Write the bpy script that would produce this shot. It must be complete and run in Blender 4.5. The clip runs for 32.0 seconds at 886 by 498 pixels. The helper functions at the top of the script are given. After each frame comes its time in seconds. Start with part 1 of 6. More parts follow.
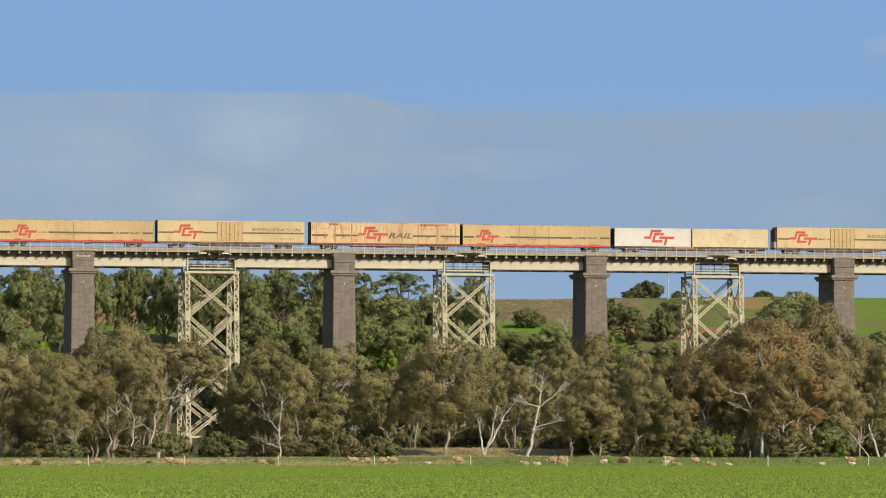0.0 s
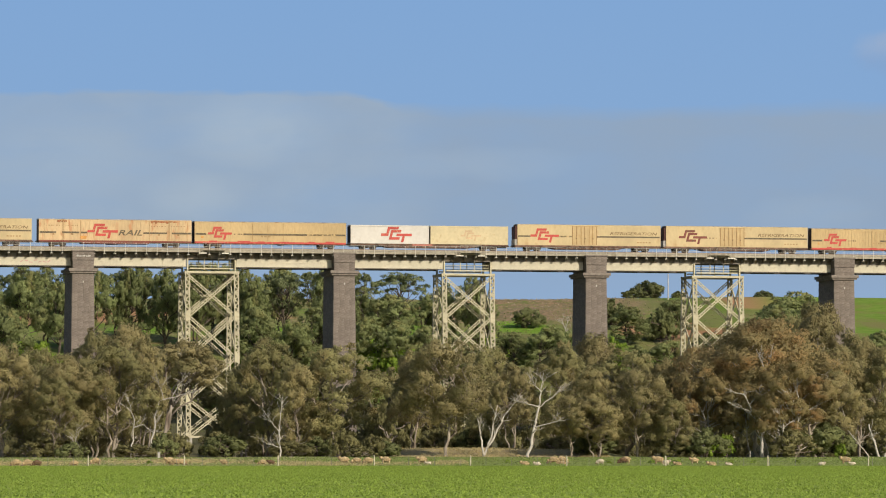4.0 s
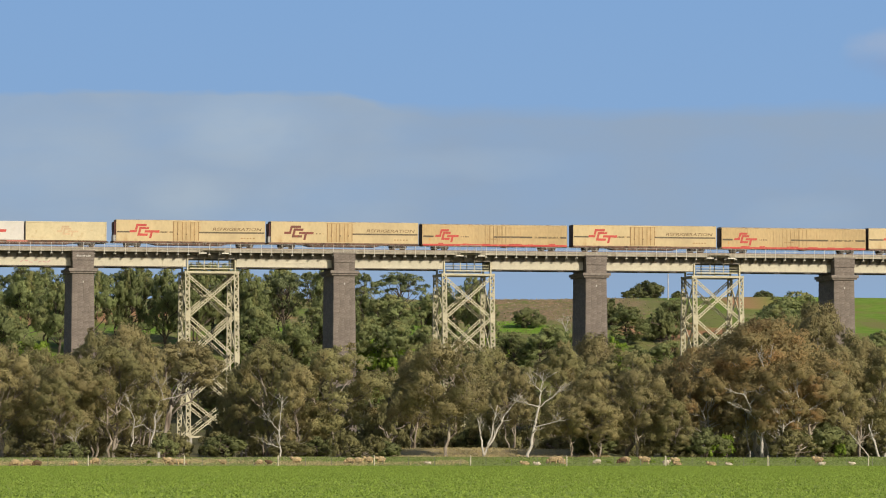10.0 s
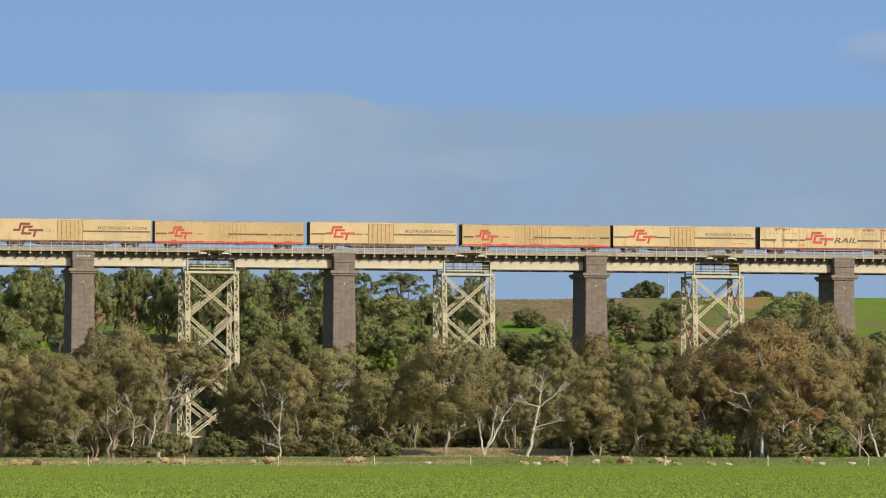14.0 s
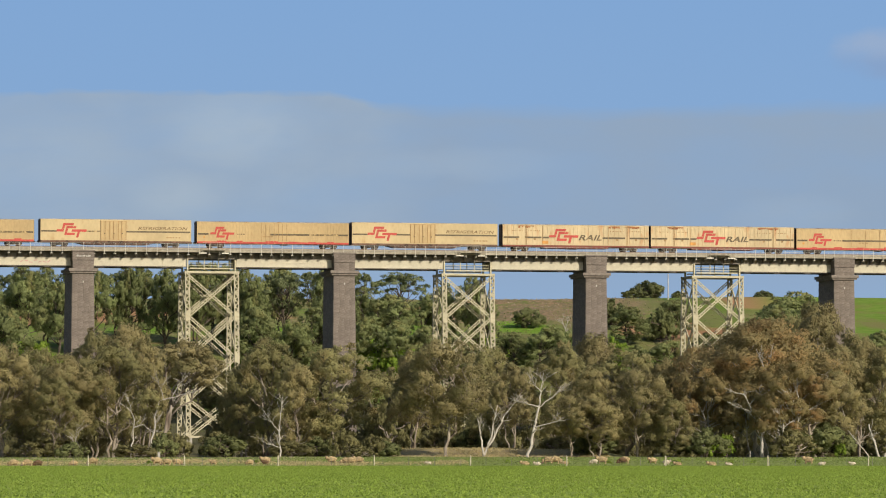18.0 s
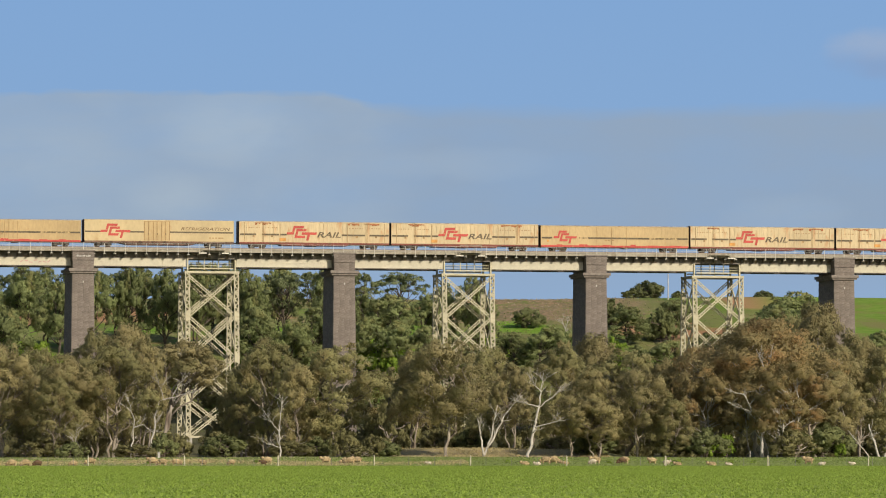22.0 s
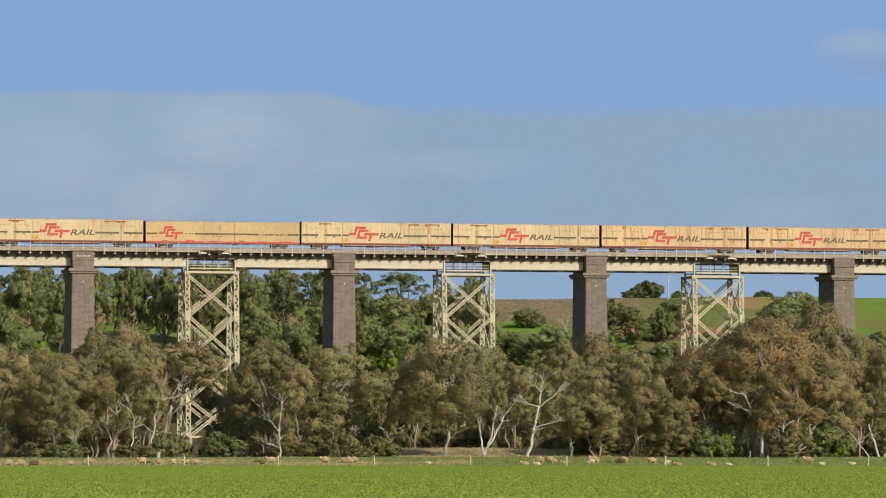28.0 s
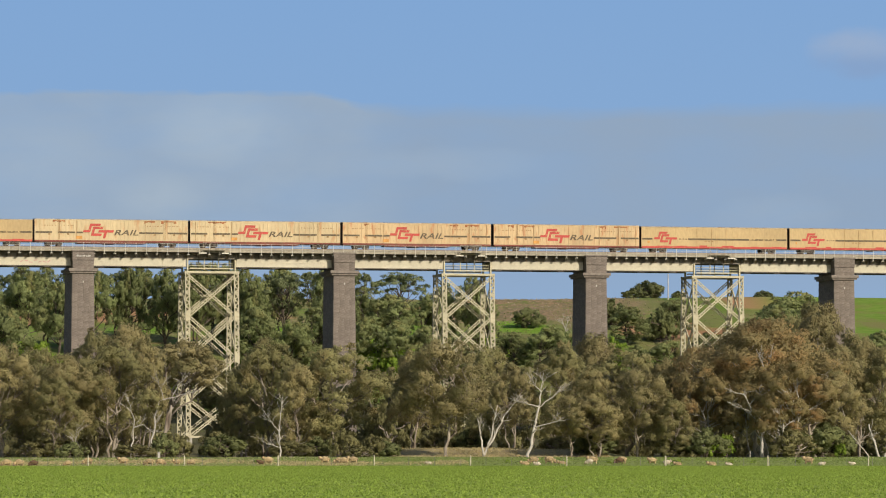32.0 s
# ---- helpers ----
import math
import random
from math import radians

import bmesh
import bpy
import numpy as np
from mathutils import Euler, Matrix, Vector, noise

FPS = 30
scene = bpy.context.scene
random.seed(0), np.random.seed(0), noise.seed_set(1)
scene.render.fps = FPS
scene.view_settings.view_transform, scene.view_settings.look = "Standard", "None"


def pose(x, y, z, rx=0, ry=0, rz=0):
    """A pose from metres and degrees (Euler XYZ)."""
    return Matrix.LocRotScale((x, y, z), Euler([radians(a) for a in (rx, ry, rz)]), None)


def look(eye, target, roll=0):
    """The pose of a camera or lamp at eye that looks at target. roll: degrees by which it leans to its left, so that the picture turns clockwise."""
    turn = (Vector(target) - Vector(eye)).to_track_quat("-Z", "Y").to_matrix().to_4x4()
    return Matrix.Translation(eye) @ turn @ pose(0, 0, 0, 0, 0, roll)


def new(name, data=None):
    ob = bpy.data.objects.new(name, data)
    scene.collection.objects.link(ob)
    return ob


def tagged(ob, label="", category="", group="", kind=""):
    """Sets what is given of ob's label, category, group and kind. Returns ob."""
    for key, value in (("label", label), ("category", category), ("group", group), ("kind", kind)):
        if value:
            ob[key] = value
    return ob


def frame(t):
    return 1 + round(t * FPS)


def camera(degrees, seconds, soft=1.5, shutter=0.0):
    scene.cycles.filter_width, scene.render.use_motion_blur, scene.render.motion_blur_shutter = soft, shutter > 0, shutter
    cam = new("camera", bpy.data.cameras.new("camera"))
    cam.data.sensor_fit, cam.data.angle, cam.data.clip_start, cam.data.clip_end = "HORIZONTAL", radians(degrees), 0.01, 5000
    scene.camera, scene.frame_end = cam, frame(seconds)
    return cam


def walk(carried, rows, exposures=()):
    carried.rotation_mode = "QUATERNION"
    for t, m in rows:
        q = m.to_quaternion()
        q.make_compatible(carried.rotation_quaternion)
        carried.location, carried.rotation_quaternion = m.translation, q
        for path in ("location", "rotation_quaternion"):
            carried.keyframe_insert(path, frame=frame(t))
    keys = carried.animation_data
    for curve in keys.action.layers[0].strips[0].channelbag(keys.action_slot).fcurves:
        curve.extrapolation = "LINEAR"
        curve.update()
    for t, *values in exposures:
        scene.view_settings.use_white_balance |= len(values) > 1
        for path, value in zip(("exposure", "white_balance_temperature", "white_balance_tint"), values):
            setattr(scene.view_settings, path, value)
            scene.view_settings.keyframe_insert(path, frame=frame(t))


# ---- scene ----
# World: x to the right, y away from the camera, z up, 0 on the crop field.
cam = camera(11.48, 32.0, soft=1.04)
EYE = pose(0, 0, 1.7, 92.635, 0, 0)
walk(cam, [(0, EYE), (32, EYE)])

# ---- light ----
SUN_TURN, SUN_RISE = 37.0, 30.0          # degrees right of the view's reverse, degrees up
sun_way = Vector((math.sin(radians(SUN_TURN)) * math.cos(radians(SUN_RISE)),
                  -math.cos(radians(SUN_TURN)) * math.cos(radians(SUN_RISE)),
                  math.sin(radians(SUN_RISE))))
world = bpy.data.worlds.new("world")
scene.world = world
world.use_nodes = True
wn = world.node_tree
sky = wn.nodes.new("ShaderNodeTexSky")
sky.sky_type, sky.sun_disc = "NISHITA", False
sky.sun_elevation, sky.sun_rotation = radians(SUN_RISE), math.atan2(sun_way.x, sun_way.y)
sky.air_density, sky.dust_density, sky.ozone_density, sky.altitude = 1.0, 2.0, 1.0, 100
back = wn.nodes["Background"]
back.inputs["Strength"].default_value = 0.080
wn.links.new(sky.outputs["Color"], back.inputs["Color"])
lamp = bpy.data.lights.new("sun", "SUN")
lamp.energy, lamp.angle, lamp.color = 3.92, radians(0.55), (1.0, 0.895, 0.745)
sun = new("sun", lamp)
sun.matrix_world = look(sun_way * 200, (0, 0, 0))
scene.view_settings.exposure = 0.15

# ---- small builders ----


class Geo:
    """Collects points and faces of one mesh."""

    def __init__(self):
        self.v, self.f = [], []

    def add(self, pts, faces):
        n = len(self.v)
        self.v += [tuple(p) for p in pts]
        self.f += [tuple(i + n for i in f) for f in faces]
        return self

    def box(self, x0, x1, y0, y1, z0, z1):
        return self.add([(x, y, z) for x in (x0, x1) for y in (y0, y1) for z in (z0, z1)],
                        [(0, 1, 3, 2), (4, 6, 7, 5), (0, 4, 5, 1), (2, 3, 7, 6), (0, 2, 6, 4), (1, 5, 7, 3)])

    def chamfer(self, x0, x1, y0, y1, z0, z1, c):
        """A block whose front (low y) face has worn, chamfered edges."""
        a = [(x0, y0 + c, z0), (x1, y0 + c, z0), (x1, y0 + c, z1), (x0, y0 + c, z1)]
        b = [(x0 + c, y0, z0 + c), (x1 - c, y0, z0 + c), (x1 - c, y0, z1 - c), (x0 + c, y0, z1 - c)]
        d = [(x0, y1, z0), (x1, y1, z0), (x1, y1, z1), (x0, y1, z1)]
        return self.add(a + b + d, [(4, 5, 6, 7), (0, 1, 5, 4), (1, 2, 6, 5), (2, 3, 7, 6), (3, 0, 4, 7),
                                    (8, 9, 1, 0), (9, 10, 2, 1), (10, 11, 3, 2), (11, 8, 0, 3), (11, 10, 9, 8)])

    def beam(self, p, q, w, d, side=(0, 1, 0)):
        """A bar from p to q, w wide across, d deep along side."""
        p, q, s = Vector(p), Vector(q), Vector(side)
        a = (q - p).normalized()
        c = a.cross(s).normalized()
        s = c.cross(a).normalized()
        pts = [e + c * (i * w / 2) + s * (j * d / 2) for e in (p, q) for i, j in ((-1, -1), (1, -1), (1, 1), (-1, 1))]
        return self.add(pts, [(3, 2, 1, 0), (4, 5, 6, 7), (0, 1, 5, 4), (1, 2, 6, 5), (2, 3, 7, 6), (3, 0, 4, 7)])

    def tube(self, path, radii, n=7):
        """A tapered round limb along a path."""
        base = len(self.v)
        path = [Vector(p) for p in path]
        for i, (p, r) in enumerate(zip(path, radii)):
            a = (path[min(i + 1, len(path) - 1)] - path[max(i - 1, 0)]).normalized()
            u = a.cross(Vector((0.31, 0.95, 0.05))).normalized()
            w = a.cross(u)
            for k in range(n):
                t = 2 * math.pi * k / n
                self.v.append(tuple(p + u * (r * math.cos(t)) + w * (r * math.sin(t))))
        for i in range(len(path) - 1):
            for k in range(n):
                a, b = base + i * n + k, base + i * n + (k + 1) % n
                self.f.append((a, b, b + n, a + n))
        self.f.append(tuple(base + k for k in reversed(range(n))))
        self.f.append(tuple(base + (len(path) - 1) * n + k for k in range(n)))
        return self

    def loft(self, section, x0, x1):
        """A closed (y, z) section drawn out along x."""
        n = len(section)
        pts = [(x, y, z) for x in (x0, x1) for y, z in section]
        faces = [(k, (k + 1) % n, n + (k + 1) % n, n + k) for k in range(n)]
        return self.add(pts, faces + [tuple(reversed(range(n))), tuple(range(n, 2 * n))])

    def disc(self, x, z, r, y0, y1, n=14):
        ring = [(x + r * math.cos(2 * math.pi * k / n), z + r * math.sin(2 * math.pi * k / n)) for k in range(n)]
        pts = [(a, y, b) for y in (y0, y1) for a, b in ring]
        faces = [(k, n + k, n + (k + 1) % n, (k + 1) % n) for k in range(n)]
        return self.add(pts, faces + [tuple(range(n)), tuple(reversed(range(n, 2 * n)))])

    def mesh(self, name, material, smooth=False):
        me = bpy.data.meshes.new(name)
        me.from_pydata(self.v, [], self.f)
        bm = bmesh.new()
        bm.from_mesh(me)
        bmesh.ops.recalc_face_normals(bm, faces=bm.faces)
        bm.to_mesh(me)
        bm.free()
        if smooth:
            me.polygons.foreach_set("use_smooth", [True] * len(me.polygons))
        me.materials.append(material)
        return me


def array_mesh(name, pts, quads, material, normals=None):
    """A mesh straight from number arrays: points (n, 3), quads (m, 4)."""
    me = bpy.data.meshes.new(name)
    me.vertices.add(len(pts))
    me.vertices.foreach_set("co", np.ascontiguousarray(pts, dtype=np.float32).ravel())
    me.loops.add(quads.size)
    me.loops.foreach_set("vertex_index", np.ascontiguousarray(quads, dtype=np.int32).ravel())
    me.polygons.add(len(quads))
    me.polygons.foreach_set("loop_start", np.arange(len(quads), dtype=np.int32) * quads.shape[1])
    me.polygons.foreach_set("loop_total", np.full(len(quads), quads.shape[1], dtype=np.int32))
    me.update(calc_edges=True)
    me.materials.append(material)
    if normals is not None:
        me.polygons.foreach_set("use_smooth", np.ones(len(quads), dtype=bool))
        me.normals_split_custom_set_from_vertices(normals.tolist())
    return me


def part(name, geo, material, parent, label="", smooth=False):
    """One mesh object under a thing or a part; geo may be a ready mesh."""
    me = geo if isinstance(geo, bpy.types.Mesh) else geo.mesh(name, material, smooth)
    ob = new(name, me)
    ob.parent = parent
    return tagged(ob, label) if label else ob


def thing(name, m, label, category, group=""):
    ob = new(name)
    ob.matrix_basis = m
    return tagged(ob, label, category, group)


# ---- materials ----


def mat(name, colour, rough=0.8, metal=0.0, vary=0.25, size=1.0, grain=0.15, grain_size=0.1, bump=0.2, bump_size=0.1,
        stain=None, stain_amount=0.0, stain_size=2.0, stretch=(1, 1, 1), per=0.0, island=0.0, coords="Object", sheen=0.3):
    m = bpy.data.materials.new(name)
    m.use_nodes = True
    t, b = m.node_tree, m.node_tree.nodes["Principled BSDF"]
    b.inputs["Roughness"].default_value, b.inputs["Metallic"].default_value = rough, metal
    b.inputs["Specular IOR Level"].default_value = sheen
    tc = t.nodes.new("ShaderNodeTexCoord")
    mp = t.nodes.new("ShaderNodeMapping")
    mp.inputs["Scale"].default_value = stretch
    t.links.new(tc.outputs[coords], mp.inputs["Vector"])

    def noise_at(scale, detail=4.0):
        n = t.nodes.new("ShaderNodeTexNoise")
        n.inputs["Scale"].default_value, n.inputs["Detail"].default_value = scale, detail
        t.links.new(mp.outputs["Vector"], n.inputs["Vector"])
        return n.outputs["Fac"]

    def times(colour_socket, fac, lo, hi):
        r = t.nodes.new("ShaderNodeMapRange")
        r.inputs["From Min"].default_value, r.inputs["From Max"].default_value = 0.3, 0.7
        r.inputs["To Min"].default_value, r.inputs["To Max"].default_value = lo, hi
        t.links.new(fac, r.inputs["Value"])
        x = t.nodes.new("ShaderNodeVectorMath")
        x.operation = "SCALE"
        t.links.new(colour_socket, x.inputs[0])
        t.links.new(r.outputs["Result"], x.inputs["Scale"])
        return x.outputs["Vector"]

    rgb = t.nodes.new("ShaderNodeRGB")
    rgb.outputs[0].default_value = (*colour, 1)
    out = times(rgb.outputs[0], noise_at(1 / size), 1 - vary, 1 + vary)
    if grain:
        out = times(out, noise_at(1 / grain_size), 1 - grain, 1 + grain)
    if stain:
        r = t.nodes.new("ShaderNodeMapRange")
        r.inputs["From Min"].default_value, r.inputs["From Max"].default_value = 0.62 - 0.3 * stain_amount, 0.78 - 0.3 * stain_amount
        t.links.new(noise_at(1 / stain_size, 6.0), r.inputs["Value"])
        x = t.nodes.new("ShaderNodeMix")
        x.data_type = "RGBA"
        t.links.new(r.outputs["Result"], x.inputs["Factor"])
        t.links.new(out, x.inputs[6])
        x.inputs[7].default_value = (*stain, 1)
        out = x.outputs[2]
    if per:
        o = t.nodes.new("ShaderNodeObjectInfo")
        r = t.nodes.new("ShaderNodeMapRange")
        r.inputs["To Min"].default_value, r.inputs["To Max"].default_value = 0.0, 1.0
        t.links.new(o.outputs["Random"], r.inputs["Value"])
        r2 = times(out, r.outputs["Result"], 1 - per, 1 + per)
        out = r2
    if island:
        g = t.nodes.new("ShaderNodeNewGeometry")
        out = times(out, g.outputs["Random Per Island"], 1 - island, 1 + island)
    t.links.new(out, b.inputs["Base Color"])
    if bump:
        n = t.nodes.new("ShaderNodeBump")
        n.inputs["Strength"].default_value, n.inputs["Distance"].default_value = bump, bump_size
        t.links.new(noise_at(1 / bump_size), n.inputs["Height"])
        t.links.new(n.outputs["Normal"], b.inputs["Normal"])
    return m


CREAM_STEEL = mat("cream_steel", (0.465, 0.425, 0.290), 0.6, 0, 0.10, 3.5, 0.08, 0.3, 0.1, 0.05, (0.36, 0.29, 0.18), 0.06, 0.8)
GREY_STEEL = mat("grey_steel", (0.34, 0.33, 0.28), 0.6, 0, 0.2, 3.0, 0.15, 0.3, 0.1, 0.05, (0.16, 0.12, 0.08), 0.35, 1.5)
DARK_STEEL = mat("dark_steel", (0.085, 0.075, 0.065), 0.65, 0, 0.25, 1.0, 0.2, 0.1, 0.1, 0.05, (0.12, 0.07, 0.04), 0.3, 0.6)
RUSTY_STEEL = mat("rusty_steel", (0.17, 0.10, 0.07), 0.75, 0, 0.3, 1.2, 0.2, 0.1, 0.1, 0.05, (0.08, 0.05, 0.04), 0.4, 0.7)
RAIL_STEEL = mat("rail_steel", (0.22, 0.17, 0.14), 0.4, 0.8, 0.15, 2.0, 0.1, 0.2)
WEB_PAINT = mat("pale_web_paint", (0.505, 0.47, 0.355), 0.6, 0, 0.08, 2.5, 0.06, 0.3, 0.05, 0.05, (0.40, 0.34, 0.24), 0.10, 0.9)
BLUESTONE = mat("bluestone", (0.178, 0.150, 0.126), 0.85, 0, 0.2, 0.5, 0.22, 0.06, 0.5, 0.05, (0.21, 0.18, 0.155), 0.3, 0.4, per=0.09)
BLUESTONE_CORE = mat("bluestone_mortar", (0.160, 0.136, 0.116), 0.95, 0, 0.25, 1.5, 0.25, 0.08, 0.5, 0.05)
BLUESTONE_TRIM = mat("dressed_bluestone", (0.205, 0.175, 0.148), 0.85, 0, 0.2, 0.8, 0.2, 0.08, 0.3, 0.05, (0.26, 0.23, 0.19), 0.3, 0.5)
CONCRETE = mat("concrete", (0.34, 0.32, 0.28), 0.9, 0, 0.2, 1.5, 0.15, 0.1)
DULL_WHITE = mat("dull_white", (0.42, 0.40, 0.36), 0.8, 0, 0.2, 0.5, 0.2, 0.1, 0)
BALLAST = mat("ballast", (0.20, 0.18, 0.16), 0.95, 0, 0.3, 1.0, 0.35, 0.06, 0.8, 0.06)
TIMBER = mat("grey_timber", (0.28, 0.24, 0.19), 0.9, 0, 0.25, 0.6, 0.25, 0.05, 0.4, 0.03)
# ---- ground ----


def step(a, b, v):
    v = min(1.0, max(0.0, (v - a) / (b - a)))
    return v * v * (3 - 2 * v)


def ground_height(x, y):
    h = 0.88 * min(1.0, max(0.0, (y - 516) / 84))
    h -= 3.0 * step(655, 680, y) * (1 - step(695, 735, y))
    h += 1.15 * step(603, 626, y) * (1 - step(648, 668, y)) * step(-12, -6, x) * (1 - step(19, 28, x))
    h += 2.55 * step(700, 750, y)
    h += 33.0 * min(1.0, max(0.0, (y - 760) / 235)) ** 0.95
    h -= 9.0 * step(1010, 1300, y)
    if y > 570:
        k = min(1.0, (y - 570) / 220)
        h += k * (1.6 * noise.noise((x / 60, y / 60, 0.3)) + 0.6 * noise.noise((x / 17, y / 17, 4.0))) * (1 - step(980, 1000, y) * 0.8)
    return h


def spread(fine0, fine1, pitch, far):
    vals, v, d = [], fine0, pitch
    while v > -far:
        d *= 1.35
        v -= d
        vals.insert(0, v)
    vals += [fine0 + i * pitch for i in range(int((fine1 - fine0) / pitch) + 1)]
    v, d = vals[-1], pitch
    while v < far:
        d *= 1.35
        v += d
        vals.append(v)
    return vals


def ground_material():
    m = bpy.data.materials.new("countryside")
    m.use_nodes = True
    t, b = m.node_tree, m.node_tree.nodes["Principled BSDF"]
    b.inputs["Roughness"].default_value, b.inputs["Specular IOR Level"].default_value = 0.95, 0.1
    tc = t.nodes.new("ShaderNodeTexCoord")
    sep = t.nodes.new("ShaderNodeSeparateXYZ")
    t.links.new(tc.outputs["Object"], sep.inputs[0])

    def noise_of(scale, detail=5.0, stretch=(1, 1, 1)):
        mp = t.nodes.new("ShaderNodeMapping")
        mp.inputs["Scale"].default_value = stretch
        t.links.new(tc.outputs["Object"], mp.inputs["Vector"])
        n = t.nodes.new("ShaderNodeTexNoise")
        n.inputs["Scale"].default_value, n.inputs["Detail"].default_value = scale, detail
        t.links.new(mp.outputs["Vector"], n.inputs["Vector"])
        return n.outputs["Fac"]

    def ramp(sock, a, c, lo=0.0, hi=1.0):
        r = t.nodes.new("ShaderNodeMapRange")
        r.inputs["From Min"].default_value, r.inputs["From Max"].default_value = a, c
        r.inputs["To Min"].default_value, r.inputs["To Max"].default_value = lo, hi
        t.links.new(sock, r.inputs["Value"])
        return r.outputs["Result"]

    def math_of(op, a, c):
        n = t.nodes.new("ShaderNodeMath")
        n.operation = op
        for i, s in enumerate((a, c)):
            if isinstance(s, (int, float)):
                n.inputs[i].default_value = s
            else:
                t.links.new(s, n.inputs[i])
        return n.outputs[0]

    def mix(f, a, c):
        n = t.nodes.new("ShaderNodeMix")
        n.data_type = "RGBA"
        t.links.new(f, n.inputs["Factor"])
        for i, s in ((6, a), (7, c)):
            if isinstance(s, tuple):
                n.inputs[i].default_value = (*s, 1)
            else:
                t.links.new(s, n.inputs[i])
        return n.outputs[2]

    X, Y = sep.outputs["X"], sep.outputs["Y"]
    crop = mix(ramp(noise_of(0.9), 0.35, 0.65), (0.205, 0.286, 0.046), (0.255, 0.342, 0.060))
    crop = mix(ramp(noise_of(0.03), 0.4, 0.65), crop, (0.245, 0.300, 0.060))
    pasture = mix(ramp(noise_of(0.4), 0.35, 0.65), (0.185, 0.245, 0.062), (0.255, 0.285, 0.095))
    dry_side = ramp(math_of("ADD", X, math_of("MULTIPLY", noise_of(0.05), 40.0)), 12.0, -12.0)
    dry = math_of("MULTIPLY", ramp(noise_of(0.16, 6.0, (1, 2.2, 1)), 0.40, 0.55), dry_side)
    pasture = mix(dry, pasture, (0.46, 0.39, 0.23))
    hill = mix(ramp(noise_of(0.045), 0.42, 0.58), (0.125, 0.190, 0.030), (0.21, 0.18, 0.085))
    hill = mix(ramp(noise_of(0.3), 0.42, 0.62), hill, (0.155, 0.165, 0.055))
    soil = ramp(noise_of(0.028, 5.0, (1, 1.3, 1)), 0.63, 0.69)
    hill = mix(soil, hill, (0.30, 0.165, 0.085))
    for px, py, rad in ((-69, 952, 9), (-91, 945, 8), (-57, 958, 5), (45, 926, 9), (70, 985, 8)):
        away = math_of("ADD", math_of("POWER", math_of("DIVIDE", math_of("SUBTRACT", X, px), rad), 2.0), math_of("POWER", math_of("DIVIDE", math_of("SUBTRACT", Y, py), rad * 2.0), 2.0))
        away = math_of("ADD", away, math_of("MULTIPLY", noise_of(0.15), 0.8))
        hill = mix(ramp(away, 1.6, 1.0), hill, (0.34, 0.19, 0.10))
    tan = math_of("MULTIPLY", math_of("MULTIPLY", ramp(X, -5, 2), ramp(X, 46, 40)), ramp(Y, 925, 945))
    tan = math_of("MULTIPLY", tan, ramp(noise_of(0.25), 0.3, 0.5))
    hill = mix(tan, hill, mix(ramp(noise_of(0.9, 8.0), 0.42, 0.58), (0.30, 0.20, 0.12), (0.165, 0.140, 0.070)))
    for px, py, rad in ((12, 933, 7), (19, 926, 6), (-8, 925, 9), (46, 866, 7), (-64, 922, 7), (-92, 915, 8), (-30, 925, 8)):
        away = math_of("ADD", math_of("POWER", math_of("DIVIDE", math_of("SUBTRACT", X, px), rad), 2.0), math_of("POWER", math_of("DIVIDE", math_of("SUBTRACT", Y, py), rad * 1.6), 2.0))
        away = math_of("ADD", away, math_of("MULTIPLY", noise_of(0.2), 0.9))
        hill = mix(ramp(away, 1.6, 0.9), hill, (0.150, 0.260, 0.028))
    lush = math_of("MULTIPLY", ramp(X, 66, 78), ramp(Y, 790, 860))
    green = mix(ramp(noise_of(0.5), 0.35, 0.65), (0.125, 0.215, 0.022), (0.165, 0.250, 0.042))
    green = mix(ramp(noise_of(0.09, 6.0, (1, 0.6, 1)), 0.5, 0.62), green, (0.185, 0.180, 0.060))
    hill = mix(lush, hill, green)
    edge = math_of("ADD", Y, math_of("MULTIPLY", noise_of(0.6), 2.0))
    out = mix(ramp(edge, 514.5, 516.0), crop, pasture)
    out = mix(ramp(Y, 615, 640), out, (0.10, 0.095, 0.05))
    bank = math_of("MULTIPLY", math_of("MULTIPLY", ramp(Y, 603, 606), ramp(Y, 662, 650)), math_of("MULTIPLY", ramp(X, -11, -7), ramp(X, 27, 21)))
    out = mix(bank, out, mix(ramp(noise_of(0.5), 0.35, 0.65), (0.40, 0.32, 0.19), (0.30, 0.27, 0.13)))
    out = mix(ramp(Y, 772, 800), out, hill)
    t.links.new(out, b.inputs["Base Color"])
    bump = t.nodes.new("ShaderNodeBump")
    bump.inputs["Strength"].default_value, bump.inputs["Distance"].default_value = 0.6, 0.3
    t.links.new(noise_of(2.5), bump.inputs["Height"])
    t.links.new(bump.outputs["Normal"], b.inputs["Normal"])
    return m


xs, ys = spread(-130, 150, 4.0, 4300), spread(120, 1040, 5.0, 4300)
pts = np.array([(x, y, ground_height(x, y)) for y in ys for x in xs])
nx = len(xs)
quads = np.array([(j * nx + i, j * nx + i + 1, (j + 1) * nx + i + 1, (j + 1) * nx + i)
                  for j in range(len(ys) - 1) for i in range(nx - 1)])
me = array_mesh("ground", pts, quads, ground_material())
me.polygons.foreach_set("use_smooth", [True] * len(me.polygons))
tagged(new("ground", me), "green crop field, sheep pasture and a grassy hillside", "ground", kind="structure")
# ---- viaduct: local x along the deck, y away from the camera, z up ----
BRIDGE = pose(0, 750, 0, 0, 0, 12.6)
RAIL_TOP = 35.98

